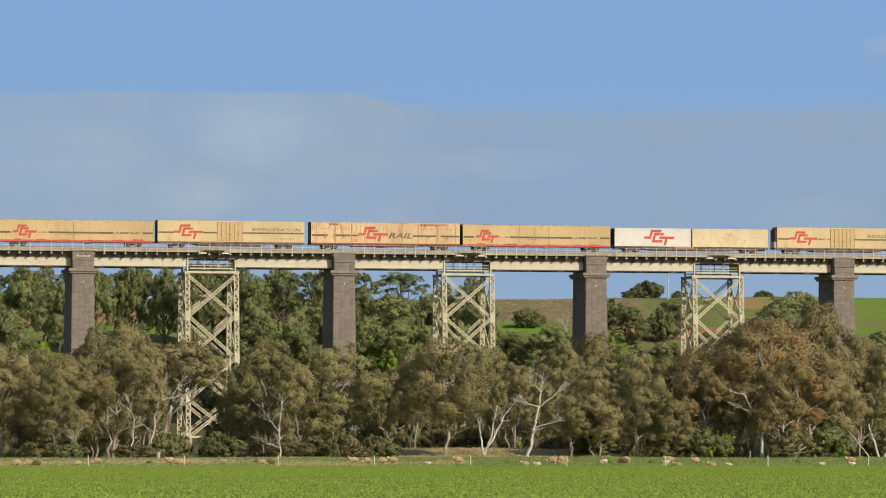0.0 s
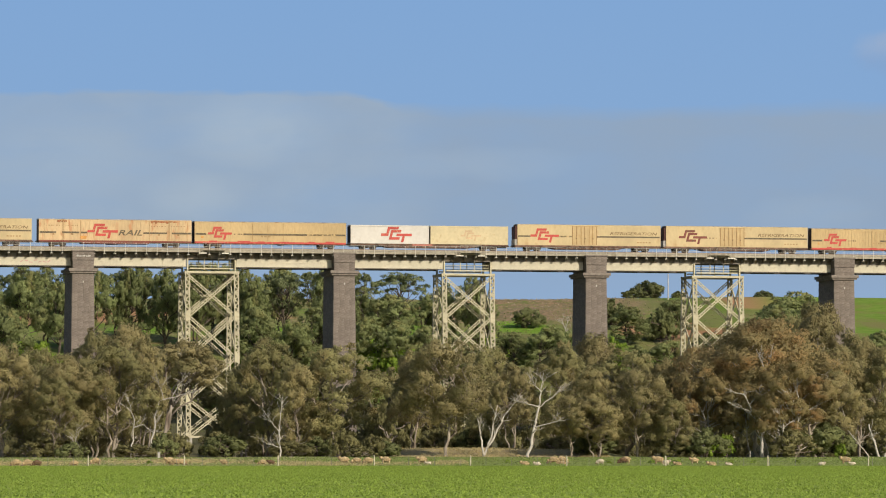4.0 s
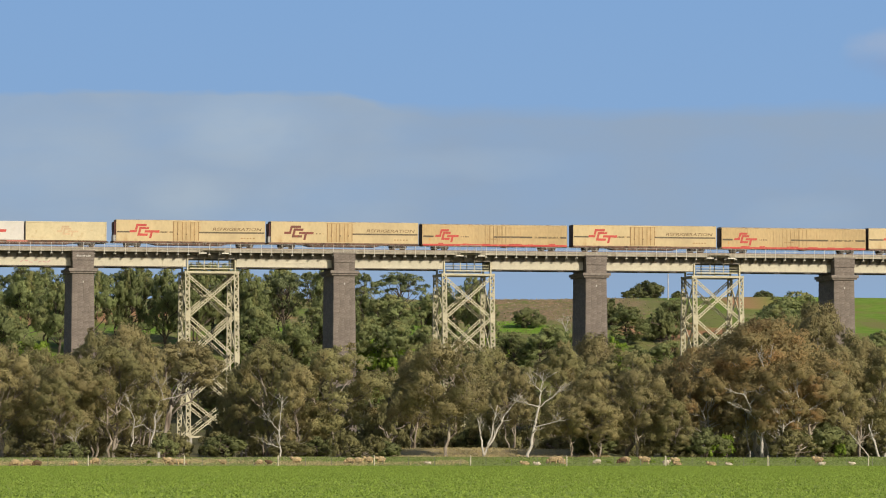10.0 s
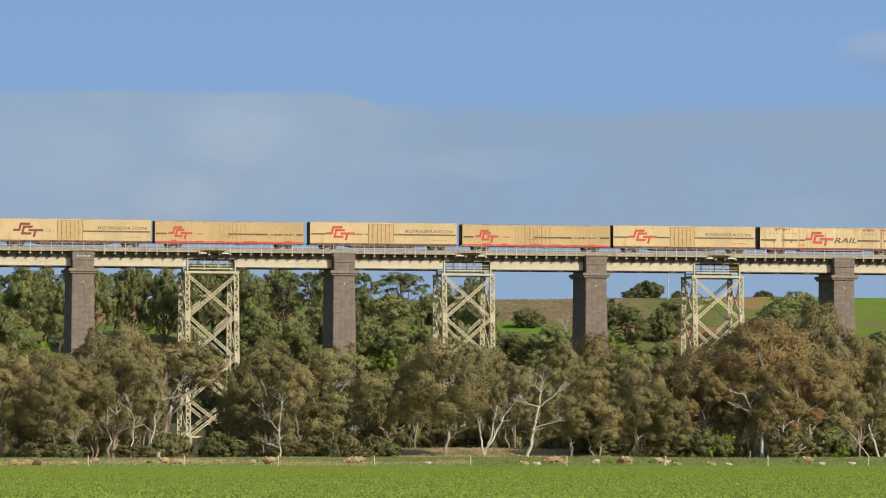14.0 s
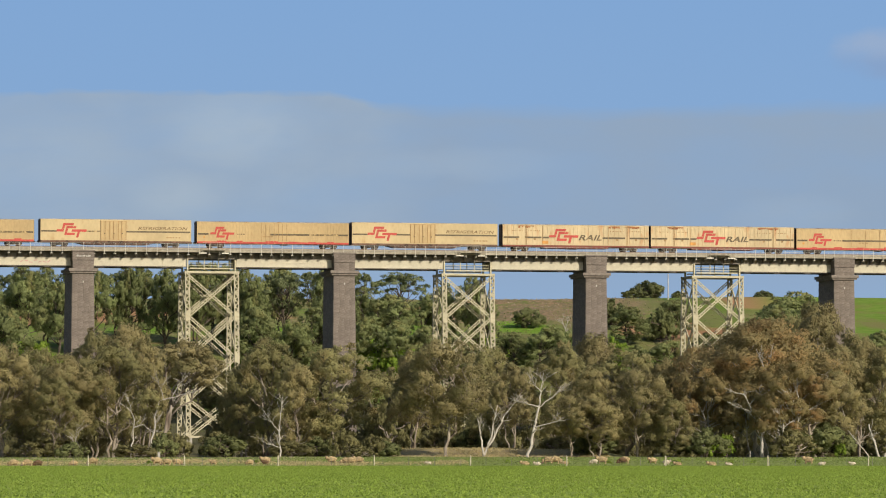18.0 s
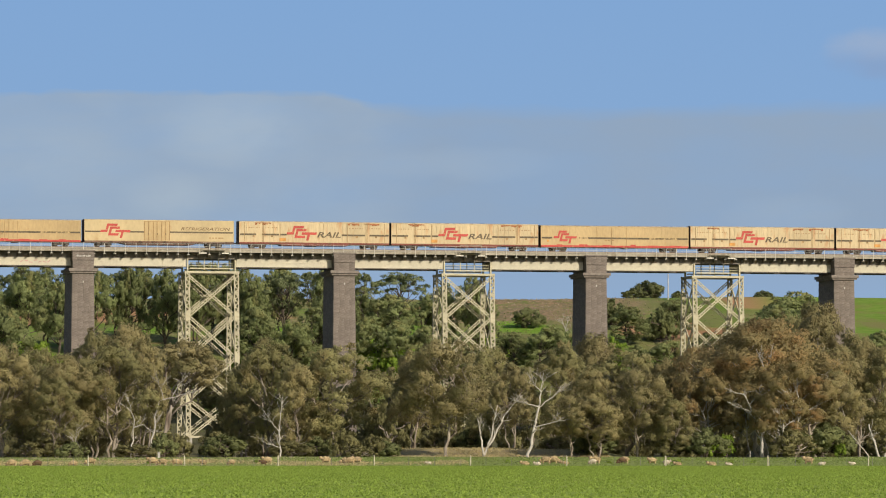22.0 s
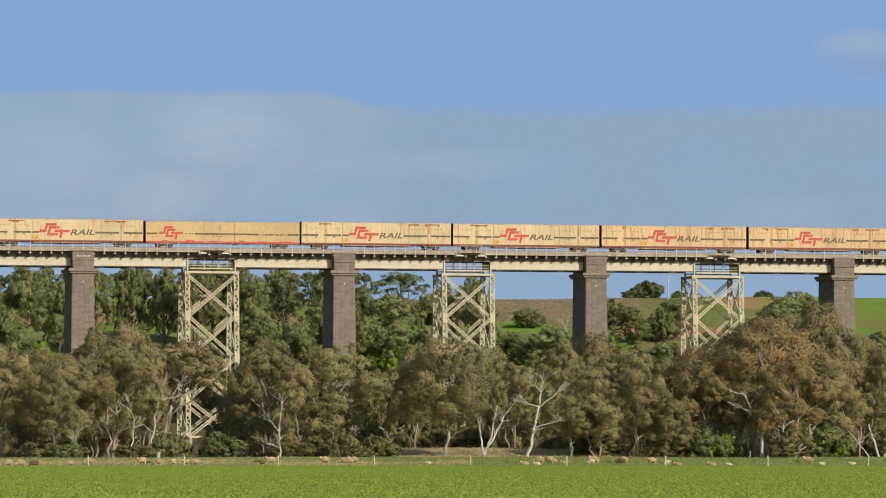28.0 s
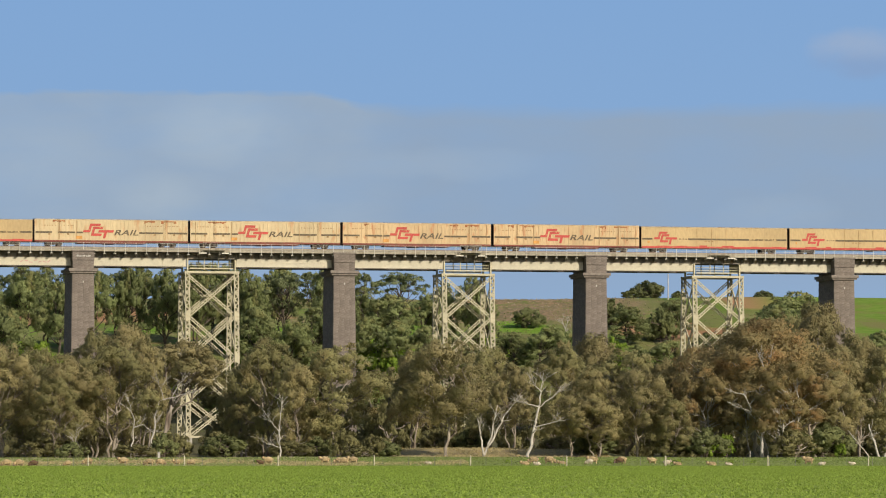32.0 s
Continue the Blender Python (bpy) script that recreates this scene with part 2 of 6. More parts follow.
# Deck shade put into the steel colour; stringers, flanges, brackets and deck use it.
SHADE_STEEL = mat("deck_shade_steel", (0.205, 0.185, 0.155), 0.7, 0, 0.25, 2.0, 0.15, 0.3, 0.1, 0.05, (0.2, 0.15, 0.09), 0.2, 0.8)
WHITE_LEDGE = mat("pale_ledge", (0.62, 0.59, 0.49), 0.6, 0, 0.12, 1.0, 0.1, 0.2, 0)


def floor_at(s, n):
    p = BRIDGE @ Vector((s, n, 0))
    return ground_height(p.x, p.y)


def stone_mesh(w, h):
    return Geo().chamfer(0.007, w - 0.007, -0.05, 0.1, 0.007, h - 0.007, 0.018).mesh("stone", BLUESTONE)


STONE_SHORT = {}


def masonry_pier(s, stones):
    low = min(floor_at(s, -4.6), floor_at(s, 4.6)) - 0.6
    p = thing("masonry_pier", BRIDGE @ pose(s, 0, low), "tall tapered bluestone pier carrying the viaduct deck", "bridge pier", "bluestone piers")
    top = 31.4 - low
    hw, hd, batter = 1.80, 4.4, 0.012
    k = Geo()
    k.add([(sx * (hw + batter * z), sy * (hd + batter * z), top - z) for z in (0.0, top) for sx, sy in ((-1, -1), (1, -1), (1, 1), (-1, 1))],
          [(0, 1, 2, 3), (7, 6, 5, 4), (0, 4, 5, 1), (1, 5, 6, 2), (2, 6, 7, 3), (3, 7, 4, 0)])
    part("shaft", k, BLUESTONE_CORE, p)
    z = 31.4 - low
    c = Geo()
    c.box(-2.45, 2.45, -4.95, 4.95, z + 0.33, z + 0.80)
    c.box(-2.22, 2.22, -4.72, 4.72, z, z + 0.33)
    part("corbel", c, BLUESTONE_TRIM, p, "projecting dressed-stone corbel course")
    b = Geo()
    b.box(-1.78, 1.78, -4.55, 4.55, z + 0.80, z + 2.1)
    part("upper_block", b, BLUESTONE_CORE, p)
    b = Geo()
    b.box(-1.84, 1.84, -4.62, 4.62, z + 2.14, z + 3.62)
    part("parapet_block", b, BLUESTONE_CORE, p)
    b = Geo()
    b.box(-1.98, 1.98, -4.76, 4.76, z + 3.63, z + 3.86)
    part("coping", b, BLUESTONE_TRIM, p)
    if not stones:
        return p
    rnd = random.Random(int(s * 10))

    def course(zc, y, width, left=False):
        """One course of facing stones across a face."""
        x = -width / 2
        n = 4 if not left else 8
        cuts = [rnd.uniform(0.75, 1.25) for _ in range(n)]
        tot = sum(cuts)
        cuts = [q * width / tot for q in cuts]
        for w in cuts:
            key = round(w / 0.05)
            if key not in STONE_SHORT:
                STONE_SHORT[key] = stone_mesh(key * 0.05, 0.42)
            ob = new("stone", STONE_SHORT[key])
            ob.parent = p
            ob.scale = (w / (key * 0.05), 1, 1)
            if left:
                ob.matrix_basis = pose(-y, -x, zc, 0, 0, -90) @ Matrix.Diagonal((w / (key * 0.05), rnd.uniform(0.6, 1.3), 1, 1))
            else:
                ob.matrix_basis = pose(x, -y, zc) @ Matrix.Diagonal((w / (key * 0.05), rnd.uniform(0.6, 1.3), 1, 1))
            x += w

    rows = int(16.5 / 0.42)
    for i in range(rows):
        d = (i + 1) * 0.42
        course(z - d, hd + batter * d, 2 * (hw + batter * d))
        course(z - d, hw + batter * d, 2 * (hd + batter * d), True)
    for i in range(3):
        course(z + 0.82 + i * 0.42, 4.55, 3.56)
    for i in range(3):
        course(z + 2.2 + i * 0.45, 4.62, 3.68)
    lampbox = Geo()
    lampbox.box(-0.09, 0.09, -4.60, -4.40, z - 1.6, z - 1.25)
    part("marker", lampbox, DULL_WHITE, p, "small white marker fixed to the stone")
    return p


def laced(g, p, q, w, d, pitch, t=0.09, side=(0, 1, 0), rim=0.15):
    """An open member of two flats laced with a zigzag between them."""
    p, q, s = Vector(p), Vector(q), Vector(side)
    a = (q - p).normalized()
    c = a.cross(s).normalized()
    for e in (-1, 1):
        o = c * (e * (w - rim) / 2)
        g.beam(p + o, q + o, rim, d, side)
    n = max(2, int((q - p).length / pitch))
    for i in range(n):
        f0, f1 = i / n, (i + 1) / n
        e = 1 if i % 2 else -1
        for sd in (-1, 1):
            y = s * (sd * (d / 2 - 0.02))
            g.beam(p.lerp(q, f0) + c * (e * (w - rim) / 2) + y, p.lerp(q, f1) - c * (e * (w - rim) / 2) + y, t * 1.3, 0.03, side)
    return g


def laced_leg(g, p, q, w, d):
    """A square column of four corner angles laced on every side."""
    ex, ey = Vector((w / 2 - 0.07, 0, 0)), Vector((0, d / 2 - 0.07, 0))
    for i in (-1, 1):
        for j in (-1, 1):
            g.beam(p + ex * i + ey * j, q + ex * i + ey * j, 0.15, 0.15)
    n = int((p - q).length / 0.56)
    for k in range(n):
        a, b = p.lerp(q, k / n), p.lerp(q, (k + 1) / n)
        e = 1 if k % 2 else -1
        for j in (-1, 1):
            g.beam(a + ex * e + ey * j * 1.2, b - ex * e + ey * j * 1.2, 0.17, 0.03)
            g.beam(a + ey * e + ex * j * 1.2, b - ey * e + ex * j * 1.2, 0.15, 0.03, (1, 0, 0))
        if k % 6 == 0:
            for j in (-1, 1):
                g.beam(a - ex + ey * j * 1.2, a + ex + ey * j * 1.2, 0.3, 0.03)


def steel_trestle(s):
    low = 4.0
    ft = min(floor_at(s + i * 4.2, j * 5) for i in (-1, 1) for j in (-1, 1)) - 0.5
    p = thing("steel_trestle", BRIDGE @ pose(s, 0, 0), "cream-painted laced steel trestle tower under the viaduct", "bridge pier", "steel trestles")
    hw, top = 4.15, 31.75
    levels = [31.2, 24.4, 17.4, 10.4, 4.2]

    def dep(z):
        return 3.3 + 0.055 * (top - z)

    for sx in (-1, 1):
        for sy in (-1, 1):
            g = Geo()
            laced_leg(g, Vector((sx * hw, sy * dep(top), top)), Vector((sx * hw, sy * dep(low), low)), 0.80, 0.62)
            leg = part("leg", g, CREAM_STEEL, p)
            f = Geo().box(sx * hw - 0.55, sx * hw + 0.55, sy * dep(low) - 0.55, sy * dep(low) + 0.55, ft, low)
            part("footing", f, CONCRETE, leg, "pale concrete footing block")
            for z in levels[1:-1]:
                gp = Geo().box(sx * hw - 0.42, sx * hw + 0.42, sy * dep(z) + sy * 0.29, sy * dep(z) + sy * 0.33, z - 0.75, z + 0.75)
                part("gusset", gp, CREAM_STEEL, leg)
    for sy in (-1, 1):
        for a, b in zip(levels[:-1], levels[1:]):
            for e in (-1, 1):
                g = Geo()
                o = 0.1 * e
                laced(g, (-e * (hw - 0.35), sy * dep(a) + o, a - 0.15), (e * (hw - 0.35), sy * dep(b) + o, b + 0.15), 0.52, 0.16, 0.5, rim=0.13)
                part("diagonal_brace", g, CREAM_STEEL, p)
        g = Geo().beam((-hw - 0.5, sy * dep(top), top), (hw + 0.5, sy * dep(top), top), 0.36, 0.6)
        part("cap_beam", g, CREAM_STEEL, p)
        g = Geo().beam((-hw, sy * dep(levels[-1]), levels[-1]), (hw, sy * dep(levels[-1]), levels[-1]), 0.3, 0.3)
        part("base_strut", g, CREAM_STEEL, p)
    for sx in (-1, 1):
        for a, b in zip(levels[:-1], levels[1:]):
            for e in (-1, 1):
                g = Geo()
                laced(g, (sx * hw + 0.08 * e, -e * (dep(a) - 0.3), a - 0.1), (sx * hw + 0.08 * e, e * (dep(b) - 0.3), b + 0.1), 0.4, 0.14, 0.55, side=(1, 0, 0), rim=0.11)
                part("side_brace", g, CREAM_STEEL, p)
        g = Geo().beam((sx * hw, -dep(top), top), (sx * hw, dep(top), top), 0.4, 0.4, (1, 0, 0))
        part("side_beam", g, CREAM_STEEL, p)
    for sy in (-1, 1):
        # Dark band of the deck's shadow, carried on across the trestle as colour.
        part("bearing_girder", Geo().box(-4.2, 4.2, sy * 2.8 - 0.1, sy * 2.8 + 0.1, 33.98, 34.74), SHADE_STEEL, p, "upper stringer coloured dark as deck shade")
    # open bearing frame between the girder ends, up to the deck
    for sy in (-1, 1):
        y = sy * 2.8
        for z, w, d in ((32.42, 0.2, 0.3), (32.88, 0.09, 0.12), (33.32, 0.09, 0.12)):
            part("bearing_rail", Geo().beam((-3.7, y, z), (3.7, y, z), w, d), CREAM_STEEL, p)
        for x in (-4.05, 4.05):
            part("bearing_post", Geo().box(x - 0.12, x + 0.12, y - 0.25, y + 0.25, 31.95, 33.98), CREAM_STEEL, p)
        for x in (-1.2, 1.2):
            part("bearing_stanchion", Geo().box(x - 0.07, x + 0.07, y - 0.1, y + 0.1, 32.2, 33.98), CREAM_STEEL, p)
    return p


def girder_span(s0, s1):
    """Two riveted plate girders between a pier and a trestle."""
    p = thing("plate_girder_span", BRIDGE @ pose(s0, 0, 0), "cream-painted riveted plate girder pair with weathered panels", "bridge girder", "girder spans")
    L = s1 - s0
    for y in (-2.8, 2.8):
        part("web_plate", Geo().box(0, L, y - 0.03, y + 0.03, 32.68, 34.02), WEB_PAINT, p)
        # Top of the web, darkened in colour where the deck casts its shadow.
        part("deck_stringer", Geo().box(0, L, y - 0.1, y + 0.1, 34.02, 34.55), SHADE_STEEL, p, "upper stringer coloured dark as deck shade")
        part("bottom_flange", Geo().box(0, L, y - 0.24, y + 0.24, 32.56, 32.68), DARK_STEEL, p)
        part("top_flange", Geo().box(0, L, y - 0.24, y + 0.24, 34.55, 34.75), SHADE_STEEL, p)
        out = -0.03 if y < 0 else 0.03
        g = Geo()
        for z in (32.80, 33.45):
            g.box(0, L, min(y + out, y + out * 2), max(y + out, y + out * 2), z - 0.05, z + 0.05)
        part("rivet_strip", g, WEB_PAINT, p)
        n = int(L / 3.58)
        for i in range(n + 1):
            x = 0.12 + (L - 0.24) * i / n
            part("stiffener", Geo().box(x - 0.045, x + 0.045, min(y + out, y + out * 2.2), max(y + out, y + out * 2.2), 32.68, 34.0), WEB_PAINT, p)
    for i in range(int(L / 4)):
        x = 2 + i * 4
        part("cross_beam", Geo().box(x - 0.12, x + 0.12, -2.74, 2.74, 33.0, 33.5), GREY_STEEL, p)
    for x in (1.2, 6.5, 12.0):
        if x < L - 0.5:
            part("bottom_cleat", Geo().box(x - 0.55, x + 0.55, -3.05, -2.6, 32.42, 32.56), DARK_STEEL, p)
    return p


PIERS = [-195.0, -150.8, -106.5, -62.28, -18.0, 25.81, 70.05, 114.2, 158.4, 202.6]
for s in PIERS:
    masonry_pier(s, -80 < s < 90)
for a, b in zip(PIERS[:-1], PIERS[1:]):
    m = (a + b) / 2 + (0.0 if abs(a) > 90 else (-0.3 if a < 30 else -0.2))
    if abs(m) < 110:
        steel_trestle(m)
        girder_span(a + 1.9, m - 4.25)
        girder_span(m + 4.25, b - 1.9)
    else:
        girder_span(a + 1.9, b - 1.9)

# faded paint marks, no longer readable
marks = thing("painted_marks", BRIDGE @ pose(-62.28, -4.70, 34.0), "faded white painted marks on the pier stone", "graffiti")
for i, (x, w, h) in enumerate(((-1.15, 0.34, 0.5), (-0.72, 0.28, 0.42), (-0.36, 0.2, 0.42), (-0.05, 0.34, 0.5), (0.4, 0.3, 0.4), (0.8, 0.38, 0.48))):
    part("paint_bar", Geo().box(x, x + w, 0, 0.012, 0.12, h - 0.08), DULL_WHITE, marks)
PINK = mat("pink_paint", (0.50, 0.30, 0.27), 0.7, 0, 0.2, 0.5, 0.2, 0.2, 0)
scrawl = thing("painted_scrawl", BRIDGE @ pose(-72.6, -2.86, 33.1), "faded pink painted scrawl on the girder web", "graffiti")
for i in range(7):
    part("paint_bar", Geo().beam((i * 0.75, 0, 0.1 + 0.25 * (i % 2)), (i * 0.75 + 0.55, 0, 0.5 - 0.2 * (i % 3)), 0.14, 0.01), PINK, scrawl)

# deck and walkway, in lengths between piers
BRACKET = None


def deck_span(s0, s1):
    global BRACKET
    L = s1 - s0
    p = thing("deck_span", BRIDGE @ pose(s0, 0, 0), "weathered grey walkway deck with bracketed edge beam and thin railing", "bridge deck", "deck spans")
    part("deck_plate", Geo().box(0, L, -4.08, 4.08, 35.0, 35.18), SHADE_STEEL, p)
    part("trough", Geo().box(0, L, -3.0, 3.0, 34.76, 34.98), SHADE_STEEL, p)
    for y in (-4.22, 4.22):
        part("edge_beam", Geo().box(0, L, y - 0.14, y + 0.14, 35.06, 35.44), CREAM_DECK, p)
        part("edge_pipe", Geo().box(0, L, y - 0.2, y + 0.06, 35.50, 35.70), CREAM_DECK, p)
        part("top_rail", Geo().beam((0, y + y / 18, 36.45), (L, y + y / 18, 36.45), 0.028, 0.028), RAILING, p)
        part("mid_rail", Geo().beam((0, y + y / 18, 36.02), (L, y + y / 18, 36.02), 0.028, 0.028), RAILING, p)
        e = -1 if y < 0 else 1
        n = round(L / 1.79)
        for i in range(n):
            x = (i + 0.5) * L / n
            if BRACKET is None:
                g = Geo()
                g.add([(sx * 0.05, yy, zz) for sx in (-1, 1) for yy, zz in ((0, 0), (-1.38, 0), (-1.38, -0.26), (0, -0.9))],
                      [(0, 1, 2, 3), (7, 6, 5, 4), (0, 4, 5, 1), (1, 5, 6, 2), (2, 6, 7, 3), (3, 7, 4, 0)])
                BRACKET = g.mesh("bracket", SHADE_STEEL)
                # The sunlit bracket end is an added plate in a paler colour.
                deck_span.tip = Geo().box(-0.2, 0.2, -1.46, -1.12, -0.36, -0.27).mesh("bracket_tip", WHITE_LEDGE)
                gp = Geo().box(-0.03, 0.03, -0.026, 0.026, -0.80, 0.98)
                deck_span.post = gp.mesh("railing_post", RAILING)
            k = part("bracket", BRACKET, None, p)
            k.matrix_basis = pose(x, -2.84 if e < 0 else 2.84, 35.0, 0, 0, 0 if e < 0 else 180)
            c = part("bracket_tip", deck_span.tip, None, k, "plate on the bracket end, coloured pale as sunlit")
            k = part("railing_post", deck_span.post, None, p)
            k.matrix_basis = pose(x, y + e * 0.235, 35.5)
    return p


CREAM_DECK = mat("weathered_edge_beam", (0.33, 0.30, 0.23), 0.7, 0, 0.15, 3.0, 0.15, 0.3, 0.1, 0.05, (0.22, 0.18, 0.12), 0.35, 1.6)
RAILING = mat("pale_railing", (0.55, 0.53, 0.46), 0.6, 0, 0.1, 2.0, 0.1, 0.3, 0)
ends = [-197.0] + [(a + b) / 2 for a, b in zip(PIERS[:-1], PIERS[1:])] + [204.6]
for a, b in zip(ends[:-1], ends[1:]):
    deck_span(a, b)


def refuge(s):
    p = thing("track_refuge", BRIDGE @ pose(s, 0, 0), "small pale refuge platform with posts on the walkway edge", "refuge", "deck refuges")
    part("platform", Geo().box(-1.9, 1.9, -5.1, -4.36, 35.36, 35.46), CREAM_DECK, p)
    for x in (-1.9, 1.9):
        g = Geo().box(x - 0.62, x + 0.62, -5.16, -4.7, 34.78, 34.98)
        part("support_ledge", g, WHITE_LEDGE, p, "pale ledge under the platform")
        part("hanger", Geo().box(x - 0.08, x + 0.08, -5.0, -4.8, 34.98, 35.36), CREAM_DECK, p)
    for x in (-1.85, -0.6, 0.6, 1.85):
        part("post", Geo().box(x - 0.03, x + 0.03, -5.06, -5.0, 35.46, 36.66), CREAM_DECK, p)
    part("rail", Geo().box(-1.9, 1.9, -5.06, -5.0, 36.60, 36.66), CREAM_DECK, p)
    return p


for a, b in zip(PIERS[:-1], PIERS[1:]):
    if -80 < a < 70:
        refuge((a + b) / 2 - 0.2)

# embankments that carry the line beyond the viaduct, and the track
for k, (a, b) in enumerate(((-500, -197.0), (204.6, 520))):
    g = Geo()
    z = -12
    w = 6 + (35.1 - z) * 1.5
    g.add([(x, y, q) for x in (a, b) for y, q in ((-6, 35.1), (6, 35.1), (w, z), (-w, z))],
          [(0, 1, 2, 3), (7, 6, 5, 4), (0, 4, 5, 1), (1, 5, 6, 2), (2, 6, 7, 3), (3, 7, 4, 0)])
    ob = new("ground_embankment_%d" % (k + 1), g.mesh("embankment", mat("embankment_grass", (0.10, 0.13, 0.04), 0.95, 0, 0.3, 6.0, 0.3, 0.4)))
    ob.matrix_basis = BRIDGE
    tagged(ob, "grassed railway embankment beyond the viaduct", "embankment", kind="structure")

track = thing("railway_track", BRIDGE, "single railway track with steel rails on timber sleepers", "track")
tagged(track, kind="structure")
part("ballast_bed", Geo().add([(x, y, z) for x in (-500, 520) for y, z in ((-1.9, 35.2), (1.9, 35.2), (1.5, 35.62), (-1.5, 35.62))],
                              [(0, 1, 2, 3), (7, 6, 5, 4), (0, 4, 5, 1), (1, 5, 6, 2), (2, 6, 7, 3), (3, 7, 4, 0)]), BALLAST, track)
for y in (-0.8, 0.8):
    part("rail", Geo().box(-500, 520, y - 0.035, y + 0.035, 35.82, RAIL_TOP).box(-500, 520, y - 0.07, y + 0.07, 35.79, 35.82), RAIL_STEEL, track)
sl = Geo()
x = -500.0
while x < 520:
    sl.box(x, x + 0.25, -1.3, 1.3, 35.56, 35.79)
    x += 0.7
tagged(part("sleepers", sl, TIMBER, track), kind="stuff")
# ---- train: each wagon's x runs along it from its leading end, z 0 on the rail top ----
VAN_CREAM = mat("van_cream", (0.495, 0.39, 0.215), 0.55, 0, 0.10, 4.0, 0.06, 0.4, 0.05, 0.1, (0.42, 0.28, 0.13), 0.1, 1.5, stretch=(1, 1, 0.5))
VAN_OCHRE = mat("van_ochre", (0.46, 0.338, 0.17), 0.6, 0, 0.10, 5.0, 0.08, 0.3, 0.05, 0.1, (0.44, 0.29, 0.13), 0.08, 0.7, stretch=(1, 1, 0.4))
VAN_PALE = mat("van_pale_cream", (0.525, 0.42, 0.25), 0.6, 0, 0.10, 4.0, 0.08, 0.3, 0.05, 0.1, (0.47, 0.27, 0.13), 0.16, 0.9, stretch=(1, 1, 0.35))
VAN_PEACH = mat("van_peach_cream", (0.525, 0.385, 0.215), 0.6, 0, 0.12, 3.0, 0.08, 0.3, 0.05, 0.1, (0.46, 0.23, 0.11), 0.26, 0.8, stretch=(1, 1, 0.35))
VAN_ROOF = mat("van_roof", (0.36, 0.33, 0.28), 0.7, 0, 0.2, 3.0, 0.15, 0.4, 0.1, 0.1, (0.2, 0.12, 0.07), 0.3, 1.2)
VAN_SEAM = mat("door_bar", (0.34, 0.22, 0.10), 0.7, 0, 0.2, 1.0, 0.1, 0.2, 0)
LETTER_BROWN = mat("lettering_brown", (0.20, 0.135, 0.065), 0.65, 0, 0.25, 0.8, 0.2, 0.2, 0, stain=(0.46, 0.34, 0.18), stain_amount=0.2, stain_size=0.5)
BOX_WHITE = mat("container_white", (0.57, 0.545, 0.49), 0.5, 0, 0.06, 3.0, 0.04, 0.4, 0.03, 0.1, (0.5, 0.44, 0.36), 0.05, 1.2)
BOX_CREAM = mat("container_cream", (0.545, 0.465, 0.285), 0.55, 0, 0.08, 3.0, 0.06, 0.4, 0.03, 0.1, (0.45, 0.33, 0.18), 0.1, 1.0)
RED_PAINT = mat("red_paint", (0.45, 0.070, 0.055), 0.55, 0, 0.14, 1.5, 0.08, 0.2, 0, stain=(0.55, 0.33, 0.16), stain_amount=0.12, stain_size=0.5)
RED_FADED = mat("faded_red_paint", (0.53, 0.385, 0.235), 0.6, 0, 0.15, 1.0, 0.1, 0.2, 0)
RED_PINK = mat("pink_red_paint", (0.50, 0.20, 0.15), 0.6, 0, 0.15, 1.0, 0.1, 0.2, 0)
RED_DARK = mat("dark_red_paint", (0.19, 0.058, 0.042), 0.6, 0, 0.2, 1.5, 0.1, 0.2, 0, stain=(0.14, 0.07, 0.045), stain_amount=0.35, stain_size=0.8)
STRIPE = mat("charcoal_stripe", (0.125, 0.098, 0.06), 0.6, 0, 0.25, 1.5, 0.2, 0.2, 0, stain=(0.3, 0.22, 0.11), stain_amount=0.12, stain_size=0.4)
STRIPE_WORN = mat("worn_stripe", (0.20, 0.15, 0.08), 0.65, 0, 0.3, 1.0, 0.25, 0.2, 0, stain=(0.52, 0.38, 0.18), stain_amount=0.45, stain_size=0.5)
RUST = mat("rust_streak", (0.30, 0.115, 0.05), 0.8, 0, 0.3, 0.5, 0.25, 0.1, 0.1, 0.05, (0.5, 0.34, 0.17), 0.35, 0.3)
ORANGE = mat("orange_panel", (0.52, 0.26, 0.07), 0.65, 0, 0.2, 0.6, 0.1, 0.2, 0)
# Van ends face away from the sun; their shade is put into this brown.
END_DARK = mat("van_end", (0.12, 0.075, 0.05), 0.75, 0, 0.25, 1.0, 0.2, 0.2, 0.1)
END_PALE = mat("van_end_pale", (0.34, 0.36, 0.36), 0.6, 0, 0.2, 1.0, 0.1, 0.2, 0)
UNIT_RED = mat("cooling_unit_red", (0.075, 0.03, 0.025), 0.7, 0, 0.2, 0.5, 0.2, 0.1, 0)
UNIT_TANK = mat("tank_grey", (0.34, 0.33, 0.30), 0.6, 0, 0.2, 0.5, 0.2, 0.1, 0)
# Black for the shadow between wagons, painted on ladders and a container end.
SHADOW_GAP = mat("gap_shade_black", (0.03, 0.03, 0.03), 0.8, 0, 0.2, 1.0, 0.1, 0.2, 0)

TEXTS = {}


